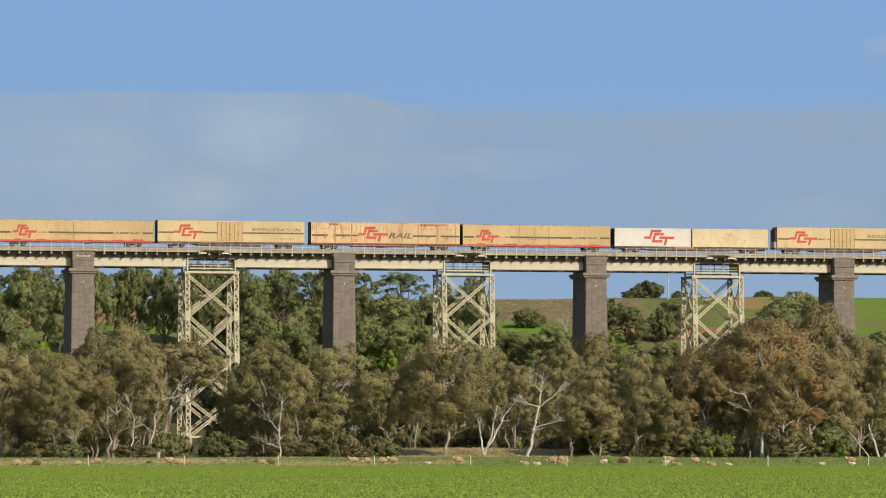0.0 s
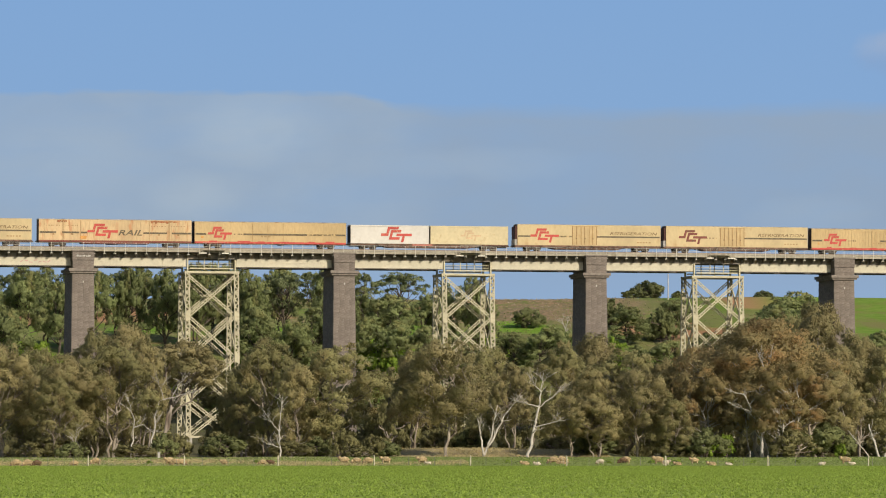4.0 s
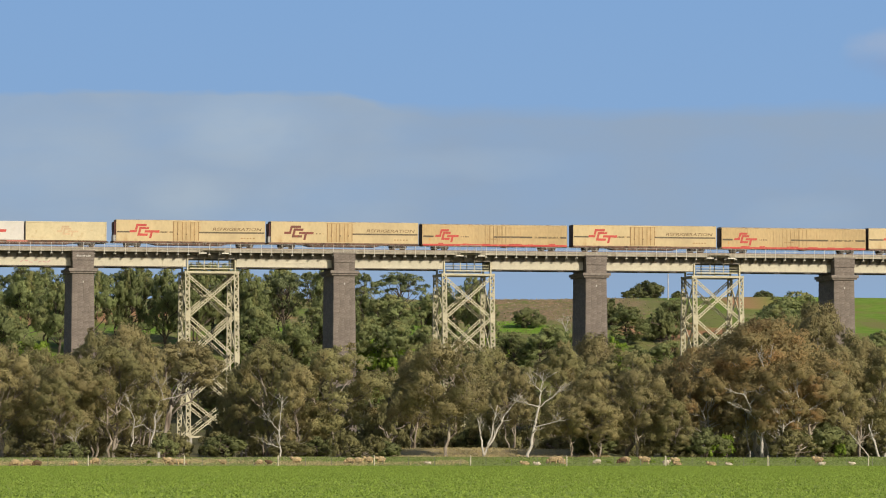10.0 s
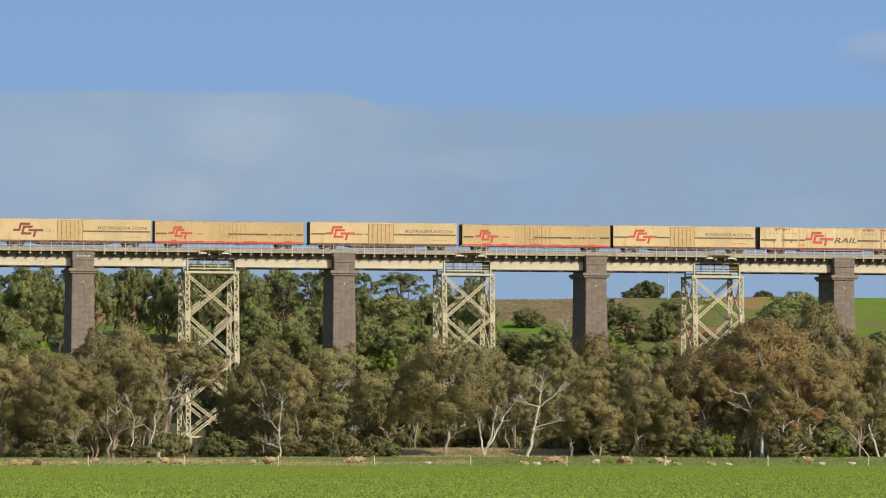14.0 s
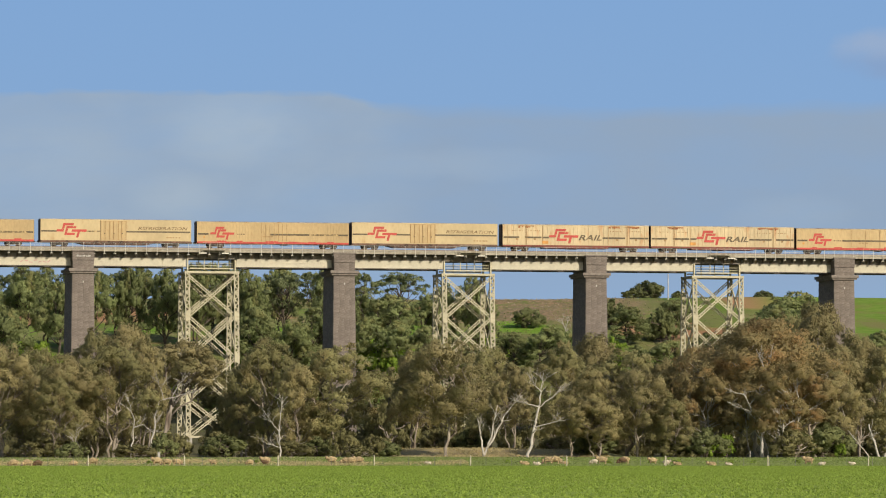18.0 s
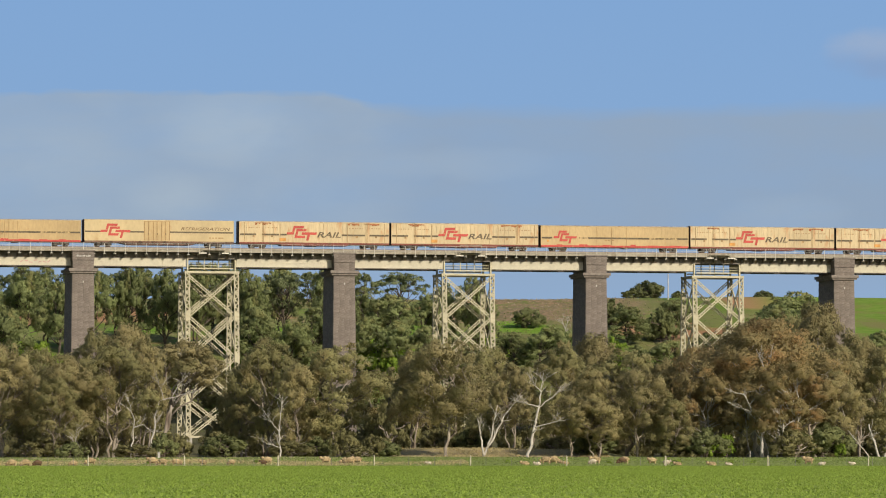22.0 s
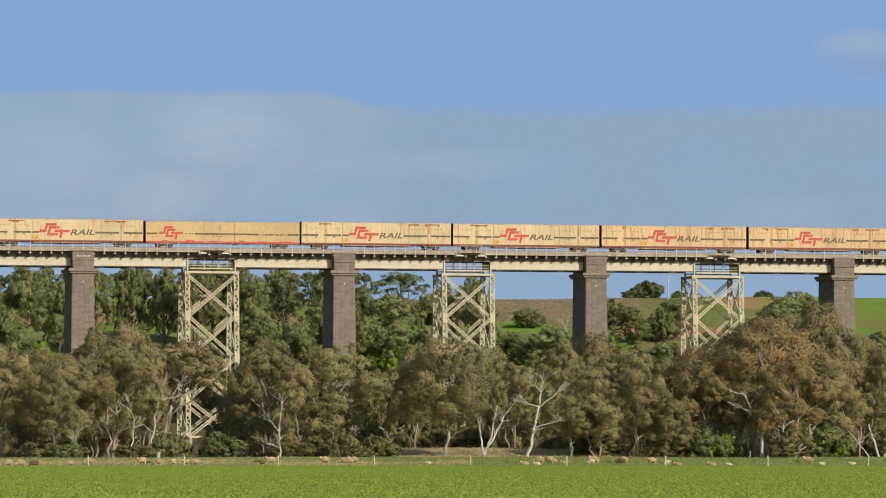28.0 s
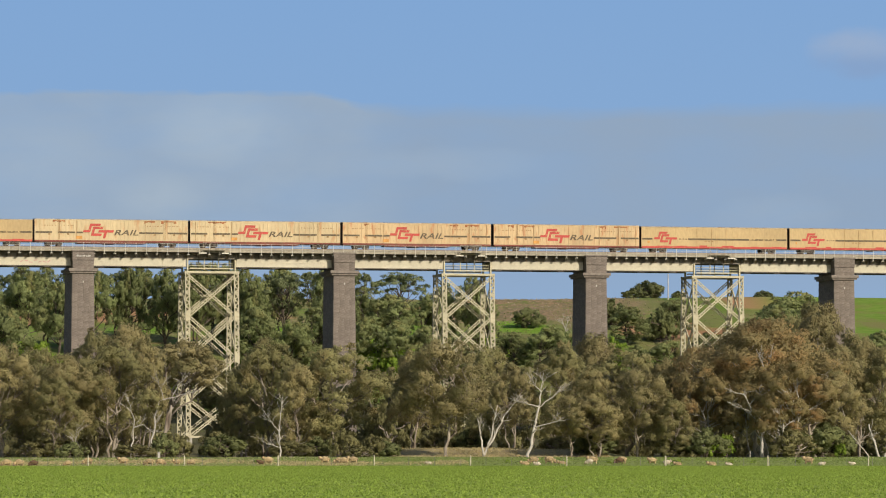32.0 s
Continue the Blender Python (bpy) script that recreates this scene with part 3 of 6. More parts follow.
def lettering(body, height, width, shear, material):
    """Flat block letters in a wagon's side plane (x along, z up), fitted to a box."""
    key = (body, height, width, material.name)
    if key not in TEXTS:
        cu = bpy.data.curves.new("lettering", "FONT")
        cu.body, cu.size, cu.shear, cu.extrude, cu.resolution_u, cu.offset = body, 1.0, shear, 0.0, 3, 0.018
        tmp = bpy.data.objects.new("lettering", cu)
        scene.collection.objects.link(tmp)
        dg = bpy.context.evaluated_depsgraph_get()
        me = bpy.data.meshes.new_from_object(tmp.evaluated_get(dg))
        bpy.data.objects.remove(tmp)
        co = np.array([v.co for v in me.vertices])
        lo, hi = co.min(0), co.max(0)
        for v in me.vertices:
            v.co = ((v.co.x - lo[0]) / (hi[0] - lo[0]) * width, 0, (v.co.y - lo[1]) / (hi[1] - lo[1]) * height)
        me.materials.clear()
        me.materials.append(material)
        TEXTS[key] = me
    return TEXTS[key]


def ribbon(x, z, w, h, line, thick, k=0.27):
    """A flat bent bar along a line of (u, v) corners, slanted like italics."""
    g = Geo()
    pts = []
    n = len(line)
    for i, (u, v) in enumerate(line):
        a = Vector(line[max(i - 1, 0)])
        b = Vector(line[min(i + 1, n - 1)])
        p = Vector((u, v))
        d0 = (p - a).normalized() if i else (b - p).normalized()
        d1 = (b - p).normalized() if i < n - 1 else d0
        m = d0 + d1
        nn = Vector((-m.y, m.x)).normalized()
        nn *= thick / max(0.45, nn.dot(Vector((-d0.y, d0.x))))
        for s in (-1, 1):
            q = p + nn * (s / 2)
            pts.append((x + (q.x + k * q.y) * h, 0, z + q.y * h))
    g.add(pts, [(2 * i, 2 * i + 2, 2 * i + 3, 2 * i + 1) for i in range(n - 1)])
    return g


EMBLEMS = {}


def emblem(parent, x, z, w, h, material, lift, label):
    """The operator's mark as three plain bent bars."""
    r = w / h
    lines = (((-0.10, 0.47), (0.15 * r, 0.47), (0.15 * r, 0.92), (0.46 * r, 0.92)),
             ((0.57 * r, 0.71), (0.28 * r, 0.71), (0.28 * r, 0.22), (0.58 * r, 0.22)),
             ((0.45 * r, 0.465), (0.94 * r, 0.465)), ((0.69 * r, 0.40), (0.69 * r, -0.04)))
    for i, line in enumerate(lines):
        key = (w, h, material.name, i)
        if key not in EMBLEMS:
            EMBLEMS[key] = ribbon(0, 0, w, h, line, 0.172).mesh("emblem_bar", material)
        ob = part("emblem_bar", EMBLEMS[key], None, parent, label)
        ob.matrix_basis = pose(x, SIDE - lift - (0.004 if i == 3 else 0.0), z)


SIDE = -1.45
LIFT = 0.006


def flat(name, x0, x1, z0, z1, material, parent, lift=LIFT, label=""):
    return part(name, Geo().box(x0, x1, SIDE - lift, SIDE, z0, z1), material, parent, label)


def side_mesh(name, me, x, z, parent, lift=0.012, label=""):
    ob = part(name, me, None, parent, label)
    ob.matrix_basis = pose(x, SIDE - lift, z)
    return ob


WHEELSETS = {-1: [], 1: []}
WHEELSET, BOGIE = None, None


def bogie(parent, x):
    """Four-wheel bogie with its middle x metres along the wagon."""
    global WHEELSET, BOGIE
    if BOGIE is None:
        g = Geo()
        for y in (-1.05, 1.05):
            g.box(-1.35, 1.35, y - 0.09, y + 0.09, 0.42, 0.62)
            g.box(-0.35, 0.35, y - 0.12, y + 0.12, 0.28, 0.70)
            for e in (-1, 1):
                g.box(e * 0.9 - 0.22, e * 0.9 + 0.22, y - 0.14, y + 0.14, 0.26, 0.62)
        g.box(-0.25, 0.25, -1.1, 1.1, 0.5, 0.86)
        BOGIE = g.mesh("bogie", DARK_STEEL)
        w = Geo()
        for y in (-0.8, 0.8):
            w.disc(0, 0, 0.46, y - 0.06, y + 0.06, 18).disc(0, 0, 0.50, y - 0.02, y + 0.02, 18)
            w.disc(0, 0, 0.16, y - 0.2, y + 0.2, 10)
            for k in range(4):
                w.beam((0, y * 1.08, 0), (0.36 * math.cos(k * math.pi / 2), y * 1.08, 0.36 * math.sin(k * math.pi / 2)), 0.06, 0.02)
        w.disc(0, 0, 0.08, -1.0, 1.0, 10)
        WHEELSET = w.mesh("wheelset", DARK_STEEL)
    b = part("bogie", BOGIE, None, parent, "dark dusty cast-steel bogie")
    b.matrix_basis = pose(x, 0, 0)
    for e in (-1, 1):
        k = part("wheelset", WHEELSET, None, b)
        k.matrix_basis = pose(e * 0.9, 0, 0.46)
        WHEELSETS[e].append(k)
    return b


def running_gear(p, L, sill, low=0.92):
    g = Geo().box(0.1, L - 0.1, -0.35, 0.35, low - 0.3, low)
    part("centre_sill", g, DARK_STEEL, p)
    bogie(p, 3.3)
    bogie(p, L - 3.3)
    for x0, x1 in ((-0.42, 0.25), (L - 0.25, L + 0.42)):
        part("coupler", Geo().box(x0, x1, -0.12, 0.12, 0.68, 0.92).box((x0 + x1) / 2 - 0.14, (x0 + x1) / 2 + 0.14, -0.2, 0.2, 0.62, 0.98), DARK_STEEL, p)


def van_section(z0, z1, hw, r=0.16, roof=0.10):
    s = [(-hw, z0), (hw, z0)]
    s += [(hw, z1 - r), (hw - 0.3 * r, z1 - 0.3 * r), (hw - r, z1)]
    s += [(hw * 0.5, z1 + roof * 0.8), (0, z1 + roof), (-hw * 0.5, z1 + roof * 0.8)]
    s += [(-hw + r, z1), (-hw + 0.3 * r, z1 - 0.3 * r), (-hw, z1 - r)]
    return s


def closed_ends(p, L, z0, z1, material):
    for x0, x1 in ((-0.02, 0.0), (L, L + 0.02)):
        part("end_wall", Geo().box(x0, x1, -1.38, 1.38, z0 + 0.05, z1 - 0.12), material, p, "end wall coloured dark as its shaded side")
    for x in (-0.05, L + 0.05):
        for y in (-1.15, -0.65):
            part("ladder_rail", Geo().beam((x, y, z0), (x, y, z1 - 0.1), 0.05, 0.05, (1, 0, 0)), SHADOW_GAP, p)
        for i in range(7):
            part("ladder_rung", Geo().beam((x, -1.15, z0 + 0.3 + i * 0.42), (x, -0.65, z0 + 0.3 + i * 0.42), 0.035, 0.035, (1, 0, 0)), SHADOW_GAP, p)


def dashes(p, x0, x1, z, h, rnd, material, n):
    """Small unreadable lettering as plain bars."""
    for i in range(n):
        a = x0 + (x1 - x0) * i / n
        part("letter_bar", Geo().box(a, a + (x1 - x0) / n * rnd.uniform(0.45, 0.8), SIDE - 0.008, SIDE, z, z + h), material, p)


def louvre_van(q, L, rnd, ribbed):
    """Ochre van with a red sill; ribbed ones have a pressed, panelled side."""
    p = thing("boxcar", Matrix(), "ochre boxcar with red sill, dark stripe and red emblem" if not ribbed else "ochre panelled boxcar with red sill, doors and red emblem", "railway wagon", "train wagons")
    skin = VAN_OCHRE
    z0, z1 = 0.92, 4.38
    part("body", Geo().loft(van_section(z0, z1 - 0.02, 1.45, 0.1, 0.0), 0, L), skin, p)
    part("roof", Geo().loft([(-1.47, z1 - 0.10), (-1.30, z1 + 0.02), (-0.6, z1 + 0.10), (0.6, z1 + 0.10), (1.30, z1 + 0.02), (1.47, z1 - 0.10)], -0.03, L + 0.03), VAN_ROOF, p, "dusty grey roof sheet")
    pitch = 0.52 if ribbed else 1.02
    for i in range(1, int(L / pitch)):
        x = i * pitch
        part("side_rib", Geo().box(x - 0.045, x + 0.045, SIDE - (0.045 if ribbed else 0.025), SIDE, 1.12, z1 - 0.14), skin, p)
    if ribbed:
        for z in (1.75, 2.5, 3.2, 3.85):
            part("side_strake", Geo().box(0.1, L - 0.1, SIDE - 0.03, SIDE, z - 0.03, z + 0.03), skin, p)
    part("red_sill", Geo().box(0.05, L - 0.05, SIDE - 0.03, 1.48, 0.74, 1.05), RED_PAINT, p, "red-painted side sill")
    for i in range(6):
        x = 3.0 + i * (L - 6) / 5 + rnd.uniform(-0.8, 0.8)
        w = rnd.uniform(0.8, 2.2)
        part("sill_patch", Geo().box(x, min(L - 0.1, x + w), SIDE - 0.036, SIDE, 1.05, 1.05 + rnd.uniform(0.06, 0.2)), RED_PAINT, p)
    sz = 2.30
    for a, b, mt in ((0.15, 1.95, STRIPE), (8.3 if not ribbed else 12.4, 19.2, STRIPE), (19.5, 24.3, STRIPE_WORN), (24.3, L - 0.15, STRIPE)):
        part("stripe", Geo().box(a, b, SIDE - 0.055, SIDE, sz - 0.14, sz + 0.14), mt, p)
    emblem(p, 2.2, 1.42, 4.1, 2.1, RED_PAINT, 0.06, "red slanted emblem bar")
    dashes(p, 6.7, 8.2, 2.2, 0.2, rnd, STRIPE_WORN, 4)
    dashes(p, 11.2, 13.2, 1.85, 0.16, rnd, VAN_SEAM, 3)
    dashes(p, 1.0, 1.7, 1.6, 0.35, rnd, ORANGE, 1)
    doors = (9.9, 15.1) if not ribbed else (11.0, 15.3)
    for x in ((*doors, sum(doors) / 2) if not ribbed else [doors[0] + i * 0.72 for i in range(7)]):
        part("door_edge", Geo().box(x - 0.03, x + 0.03, SIDE - 0.06, SIDE, 1.1, z1 - 0.2), VAN_SEAM, p)
    part("underslung_box", Geo().box(L * 0.44, L * 0.55, -1.1, -0.4, 0.62, 0.86), DARK_STEEL, p)
    part("brake_gear", Geo().box(L * 0.56, L * 0.60, -0.9, 0.9, 0.55, 0.86), RUSTY_STEEL, p)
    closed_ends(p, L, z0, z1, END_DARK)
    running_gear(p, L, RED_PAINT)
    return p


def refrigerator_van(q, L, rnd, worn=False, unit=False):
    label = "smooth cream refrigerator van with ribbed doors and red emblem"
    if worn:
        label = "smooth cream refrigerator van with worn stripe and maroon emblem"
    p = thing("refrigerator_van", Matrix(), label, "railway wagon", "train wagons")
    z0, z1 = 0.98, 4.57
    x0 = 0.45 if unit else 0.0
    part("body", Geo().loft(van_section(z0, z1 - 0.02, 1.45, 0.08, 0.0), x0, L), VAN_CREAM, p)
    part("roof", Geo().loft([(-1.46, z1 - 0.07), (-1.34, z1), (0, z1 + 0.03), (1.34, z1), (1.46, z1 - 0.07)], x0 - 0.03, L + 0.03), VAN_ROOF, p, "thin brown roof edge")
    if unit:
        part("cooling_unit", Geo().box(0.1, x0, -1.3, 1.3, 2.0, 4.2).box(0.02, 0.1, -1.1, 1.1, 2.9, 4.1), UNIT_RED, p, "dark red cooling unit in the end")
        part("fuel_tank", Geo().box(0.0, x0, -1.25, 1.2, 0.95, 2.0), UNIT_TANK, p, "pale tank under the cooling unit")
    part("side_sill", Geo().box(0.03, L - 0.03, SIDE - 0.025, 1.475, 0.72, 1.0), RUSTY_STEEL, p, "brown steel side sill")
    s = 2.52
    d0, d1 = 10.1, 14.4
    # Panel in a darker colour than the side, to give the door's inner shading.
    part("door_panel", Geo().box(d0, d1, SIDE - 0.05, SIDE, 1.12, 4.26), VAN_OCHRE, p)
    for i in range(7):
        x = d0 + 0.03 + (d1 - d0 - 0.06) * i / 6 + (0.1 if i in (2, 4) else 0)
        part("door_bar", Geo().box(x - 0.05, x + 0.05, SIDE - 0.11, SIDE - 0.05, 1.12, 4.26), VAN_SEAM, p)
    for x in (d0 + 0.7, d0 + 2.2, d1 - 0.7):
        part("door_latch", Geo().box(x - 0.1, x + 0.1, SIDE - 0.11, SIDE - 0.05, 2.1, 2.3), STRIPE, p)
    part("door_track", Geo().box(d0 - 0.1, d1 + 0.1, SIDE - 0.07, SIDE, 4.26, 4.32), VAN_SEAM, p)
    st = STRIPE_WORN if worn else STRIPE
    if not worn:
        flat("stripe", x0 + 0.1, 2.7, s - 0.13, s + 0.13, STRIPE, p)
        flat("stripe", 7.2, d0 - 0.05, s - 0.13, s + 0.13, rnd.choice((STRIPE, STRIPE, STRIPE_WORN)), p)
    else:
        dashes(p, 7.6, 9.8, s - 0.1, 0.18, rnd, STRIPE_WORN, 4)
    flat("stripe", d1 + 0.05, L - 0.15, s - 0.13, s + 0.13, STRIPE, p)
    emblem(p, 2.65, 1.55, 5.1, 2.3, RED_DARK if worn else RED_PAINT, 0.016, "dark red slanted emblem bar" if worn else "red slanted emblem bar")
    side_mesh("lettering", lettering("REFRIGERATION", 0.50, 8.4, 0.25, LETTER_BROWN), L - 9.0, s + 0.34, p, 0.016)
    dashes(p, L - 4.2, L - 1.6, 1.5, 0.2, rnd, VAN_SEAM, 5)
    g = Geo()
    g.add([(x, y, z) for y in (-1.2, 1.2) for x, z in ((5.2, 0.84), (L - 5.2, 0.84), (L - 7.4, 0.36), (7.4, 0.36))],
          [(0, 1, 2, 3), (7, 6, 5, 4), (0, 4, 5, 1), (1, 5, 6, 2), (2, 6, 7, 3), (3, 7, 4, 0)])
    part("fishbelly_underframe", g, RUSTY_STEEL, p, "brown fishbelly underframe")
    for i in range(6):
        x = 7.8 + i * (L - 16) / 5
        part("underframe_rib", Geo().box(x - 0.05, x + 0.05, -1.26, -1.2, 0.4, 0.84), DARK_STEEL, p)
    part("corner_post", Geo().box(L - 0.02, L + 0.03, -1.45, 1.45, z0, z1 - 0.1), END_PALE, p)
    part("end_wall", Geo().box(x0 - 0.03, x0, -1.4, 1.4, z0, z1 - 0.1), END_DARK, p, "dark shaded end wall")
    part("end_step", Geo().box(-0.1, 0.15, -1.42, -0.9, 0.6, 0.7).box(L - 0.15, L + 0.1, -1.42, -0.9, 0.6, 0.7), DARK_STEEL, p)
    running_gear(p, L, RUSTY_STEEL)
    return p


def rail_van(q, L, rnd, skin):
    p = thing("boxcar", Matrix(), "pale cream rust-streaked boxcar with corner doors and RAIL lettering", "railway wagon", "train wagons")
    z0, z1 = 0.98, 4.53
    part("body", Geo().loft(van_section(z0, z1 - 0.02, 1.45, 0.1, 0.0), 0, L), skin, p)
    part("roof", Geo().loft([(-1.47, z1 - 0.10), (-1.30, z1 + 0.02), (-0.6, z1 + 0.08), (0.6, z1 + 0.08), (1.30, z1 + 0.02), (1.47, z1 - 0.10)], -0.03, L + 0.03), VAN_ROOF, p, "rusty roof sheet")
    for i in range(1, int(L / 0.66)):
        x = i * 0.66
        part("side_rib", Geo().box(x - 0.07, x + 0.07, SIDE - 0.05, SIDE, 1.15, z1 - 0.14), skin, p)
    part("side_sill", Geo().box(0.03, L - 0.03, SIDE - 0.03, 1.48, 0.74, 1.02), RED_DARK, p, "dull red side sill")
    part("deep_sill", Geo().box(7.2, L - 7.2, SIDE - 0.025, 1.4, 0.5, 0.74), RED_DARK, p, "rusty red deep sill between bogies")
    s = 2.32
    for a, b in ((0.15, 2.9), (3.9, 6.8), (7.0, 8.1), (17.6, 21.6), (22.4, L - 0.12)):
        part("stripe", Geo().box(a, b, SIDE - 0.062, SIDE, s - 0.14, s + 0.14), STRIPE, p)
    emblem(p, 8.1, 1.45, 5.2, 2.35, RED_PAINT, 0.066, "red slanted emblem bar")
    side_mesh("lettering", lettering("RAIL", 0.92, 4.1, 0.28, STRIPE), 13.35, s - 0.42, p, 0.066)
    for a, b in ((0.9, 4.0), (4.2, 7.0), (18.6, 21.8), (22.0, 25.0)):
        for x in (a, b):
            part("door_edge", Geo().box(x - 0.03, x + 0.03, SIDE - 0.07, SIDE, 1.1, z1 - 0.16), VAN_SEAM, p)
        part("door_latch", Geo().box((a + b) / 2 - 0.15, (a + b) / 2 + 0.15, SIDE - 0.09, SIDE, 1.9, 2.15), VAN_SEAM, p)
        dashes(p, a + 0.3, b - 0.3, 3.4, 0.14, rnd, VAN_SEAM, 6)
    for a in (2.6, 4.0, 18.8, 21.2):
        if rnd.random() < 0.85:
            x, w = a + rnd.uniform(-0.4, 0.5), rnd.uniform(0.9, 2.8)
            g = Geo()
            k = 6
            for i in range(k):
                d = rnd.uniform(0.08, 0.42)
                g.box(x + w * i / k, x + w * (i + 1) / k - 0.01, SIDE - 0.058, SIDE, z1 - 0.2 - d, z1 - 0.2)
            part("rust_streak", g, RUST, p, "rust streaks below the roof edge")
    flat("orange_panel", 6.9, 8.0, 1.25, 1.75, ORANGE, p, 0.06)
    closed_ends(p, L, z0, z1, END_DARK)
    part("brake_gear", Geo().box(L * 0.45, L * 0.52, -0.9, 0.9, 0.4, 0.6), RUSTY_STEEL, p)
    running_gear(p, L, RED_DARK)
    return p


def flat_wagon(L):
    p = thing("container_wagon", Matrix(), "rust-brown flat wagon loaded with two long containers", "railway wagon", "train wagons")
    part("deck_frame", Geo().box(0.1, L - 0.1, -1.3, 1.3, 0.76, 0.98), RUSTY_STEEL, p)
    g = Geo()
    g.add([(x, y, z) for y in (-1.2, 1.2) for x, z in ((5.0, 0.76), (L - 5.0, 0.76), (L - 6.6, 0.36), (6.6, 0.36))],
          [(0, 1, 2, 3), (7, 6, 5, 4), (0, 4, 5, 1), (1, 5, 6, 2), (2, 6, 7, 3), (3, 7, 4, 0)])
    part("fishbelly_underframe", g, RUSTY_STEEL, p)
    for i in range(18):
        x = 5.4 + i * (L - 10.8) / 17
        part("underframe_rib", Geo().box(x - 0.04, x + 0.04, -1.27, -1.2, 0.4, 0.76), DARK_STEEL, p)
    part("side_plate", Geo().box(10.8, 14.3, -1.34, -1.3, 0.7, 0.92), RED_PINK, p, "pink-red plate on the frame")
    running_gear(p, L, RUSTY_STEEL, 0.78)
    return p


def shipping_container(w, white):
    label = "clean white shipping container with large red emblem" if white else "cream corrugated shipping container with a faded emblem"
    p = thing("shipping_container", Matrix(), label, "container", "containers on the wagon")
    skin = BOX_WHITE if white else BOX_CREAM
    z0, z1 = 0.0, 3.12
    part("body", Geo().loft([(-1.40, z0), (1.40, z0), (1.40, z1), (-1.40, z1)], 0.08, w - 0.08), skin, p)
    n = int(w / (0.95 if white else 0.42))
    for i in range(1, n):
        x = w * i / n
        part("side_rib", Geo().box(x - (0.03 if white else 0.10), x + (0.03 if white else 0.10), -1.40 - (0.008 if white else 0.014), -1.40, 0.22, 2.92), skin, p)
    for z in (0.1, 3.0):
        part("side_rail", Geo().box(0.08, w - 0.08, -1.44, -1.40, z - 0.09, z + 0.08), skin, p)
    for x in (0.0, w - 0.16):
        part("corner_post", Geo().box(x, x + 0.16, -1.45, 1.45, z0, z1 + 0.02), skin, p)
    emblem(p, 5.2, 0.35 if white else 0.7, 5.4 if white else 3.6, 2.5 if white else 1.7, RED_PAINT if white else RED_FADED, 0.0, "large red slanted emblem bar" if white else "faded peeling emblem bar")
    part("end_door", Geo().box(-0.02, 0.0, -1.3, 1.3, 0.15, 2.95), SHADOW_GAP if white else VAN_ROOF, p)
    return p


def train_place(t):
    """How far the train has gone at t seconds."""
    return 11.5636 * t - 0.004137 * t * t


# place of each wagon's leading end at the start, its length and kind
CONSIST = [(-76.0, 26.0, "A"), (-49.33, 25.0, "B"), (-23.15, 25.75, "C"), (3.13, 25.95, "A"), (29.75, 27.6, "D"),
           (58.45, 25.75, "Bu"), (84.75, 25.85, "Bw"), (111.3, 25.35, "R"), (137.75, 25.4, "B"), (164.15, 26.0, "R"),
           (190.7, 25.3, "B"), (216.92, 25.8, "C"), (243.1, 25.65, "C"), (269.2, 26.2, "A"), (295.75, 25.85, "C"),
           (322.0, 25.65, "C"), (348.1, 25.75, "C"), (374.35, 25.65, "C"), (400.4, 26.1, "A"), (426.95, 26.0, "A")]
MOVERS = []
rnd = random.Random(7)
for q, L, kind in CONSIST:
    if kind == "A":
        w = louvre_van(q, L, rnd, False)
    elif kind == "R":
        w = louvre_van(q, L, rnd, True)
    elif kind == "C":
        w = rail_van(q, L, rnd, VAN_PEACH if q > 340 or q < 0 else VAN_PALE)
    elif kind == "D":
        w = flat_wagon(L)
        for x, white in ((0.1, True), (13.95, False)):
            MOVERS.append((shipping_container(13.55, white), q + x, RAIL_TOP + 0.985))
    else:
        w = refrigerator_van(q, L, rnd, kind == "Bw", kind != "B")
    MOVERS.append((w, q, RAIL_TOP))


def motions_train():
    times = [0, 4, 8, 12, 16, 20, 24, 28, 32]
    for ob, q, z in MOVERS:
        walk(ob, [(t, BRIDGE @ pose(q - train_place(t), 0, z)) for t in times])
    turns = [(k / FPS, -math.degrees(train_place(k / FPS) / 0.46)) for k in range(0, 32 * FPS + 1)]
    for e, sets in WHEELSETS.items():
        walk(sets[0], [(t, pose(e * 0.9, 0, 0.46, 0, a, 0)) for t, a in turns])
        keys = sets[0].animation_data
        for ob in sets[1:]:
            # all wheels of the train turn alike: they share the first one's keys
            ob.rotation_mode = "QUATERNION"
            ob.animation_data_create()
            ob.animation_data.action = keys.action
            ob.animation_data.action_slot = keys.action_slot
# ---- trees ----


def leaf_mat(name, colour, vary, island, rough=0.7, brown=None, brown_amount=0.0):
    m = mat(name, colour, rough, 0, vary, 2.2, 0.0, 0.1, 0.0, stain=brown, stain_amount=brown_amount, stain_size=3.5, island=island, per=0.12, sheen=0.15)
    b = m.node_tree.nodes["Principled BSDF"]
    t = m.node_tree
    src = b.inputs["Base Color"].links[0].from_socket
    tr = t.nodes.new("ShaderNodeBsdfTranslucent")
    mx = t.nodes.new("ShaderNodeMixShader")
    mx.inputs[0].default_value = 0.5
    t.links.new(src, tr.inputs["Color"])
    t.links.new(b.outputs[0], mx.inputs[1])
    t.links.new(tr.outputs[0], mx.inputs[2])
    t.links.new(mx.outputs[0], t.nodes["Material Output"].inputs["Surface"])
    return m


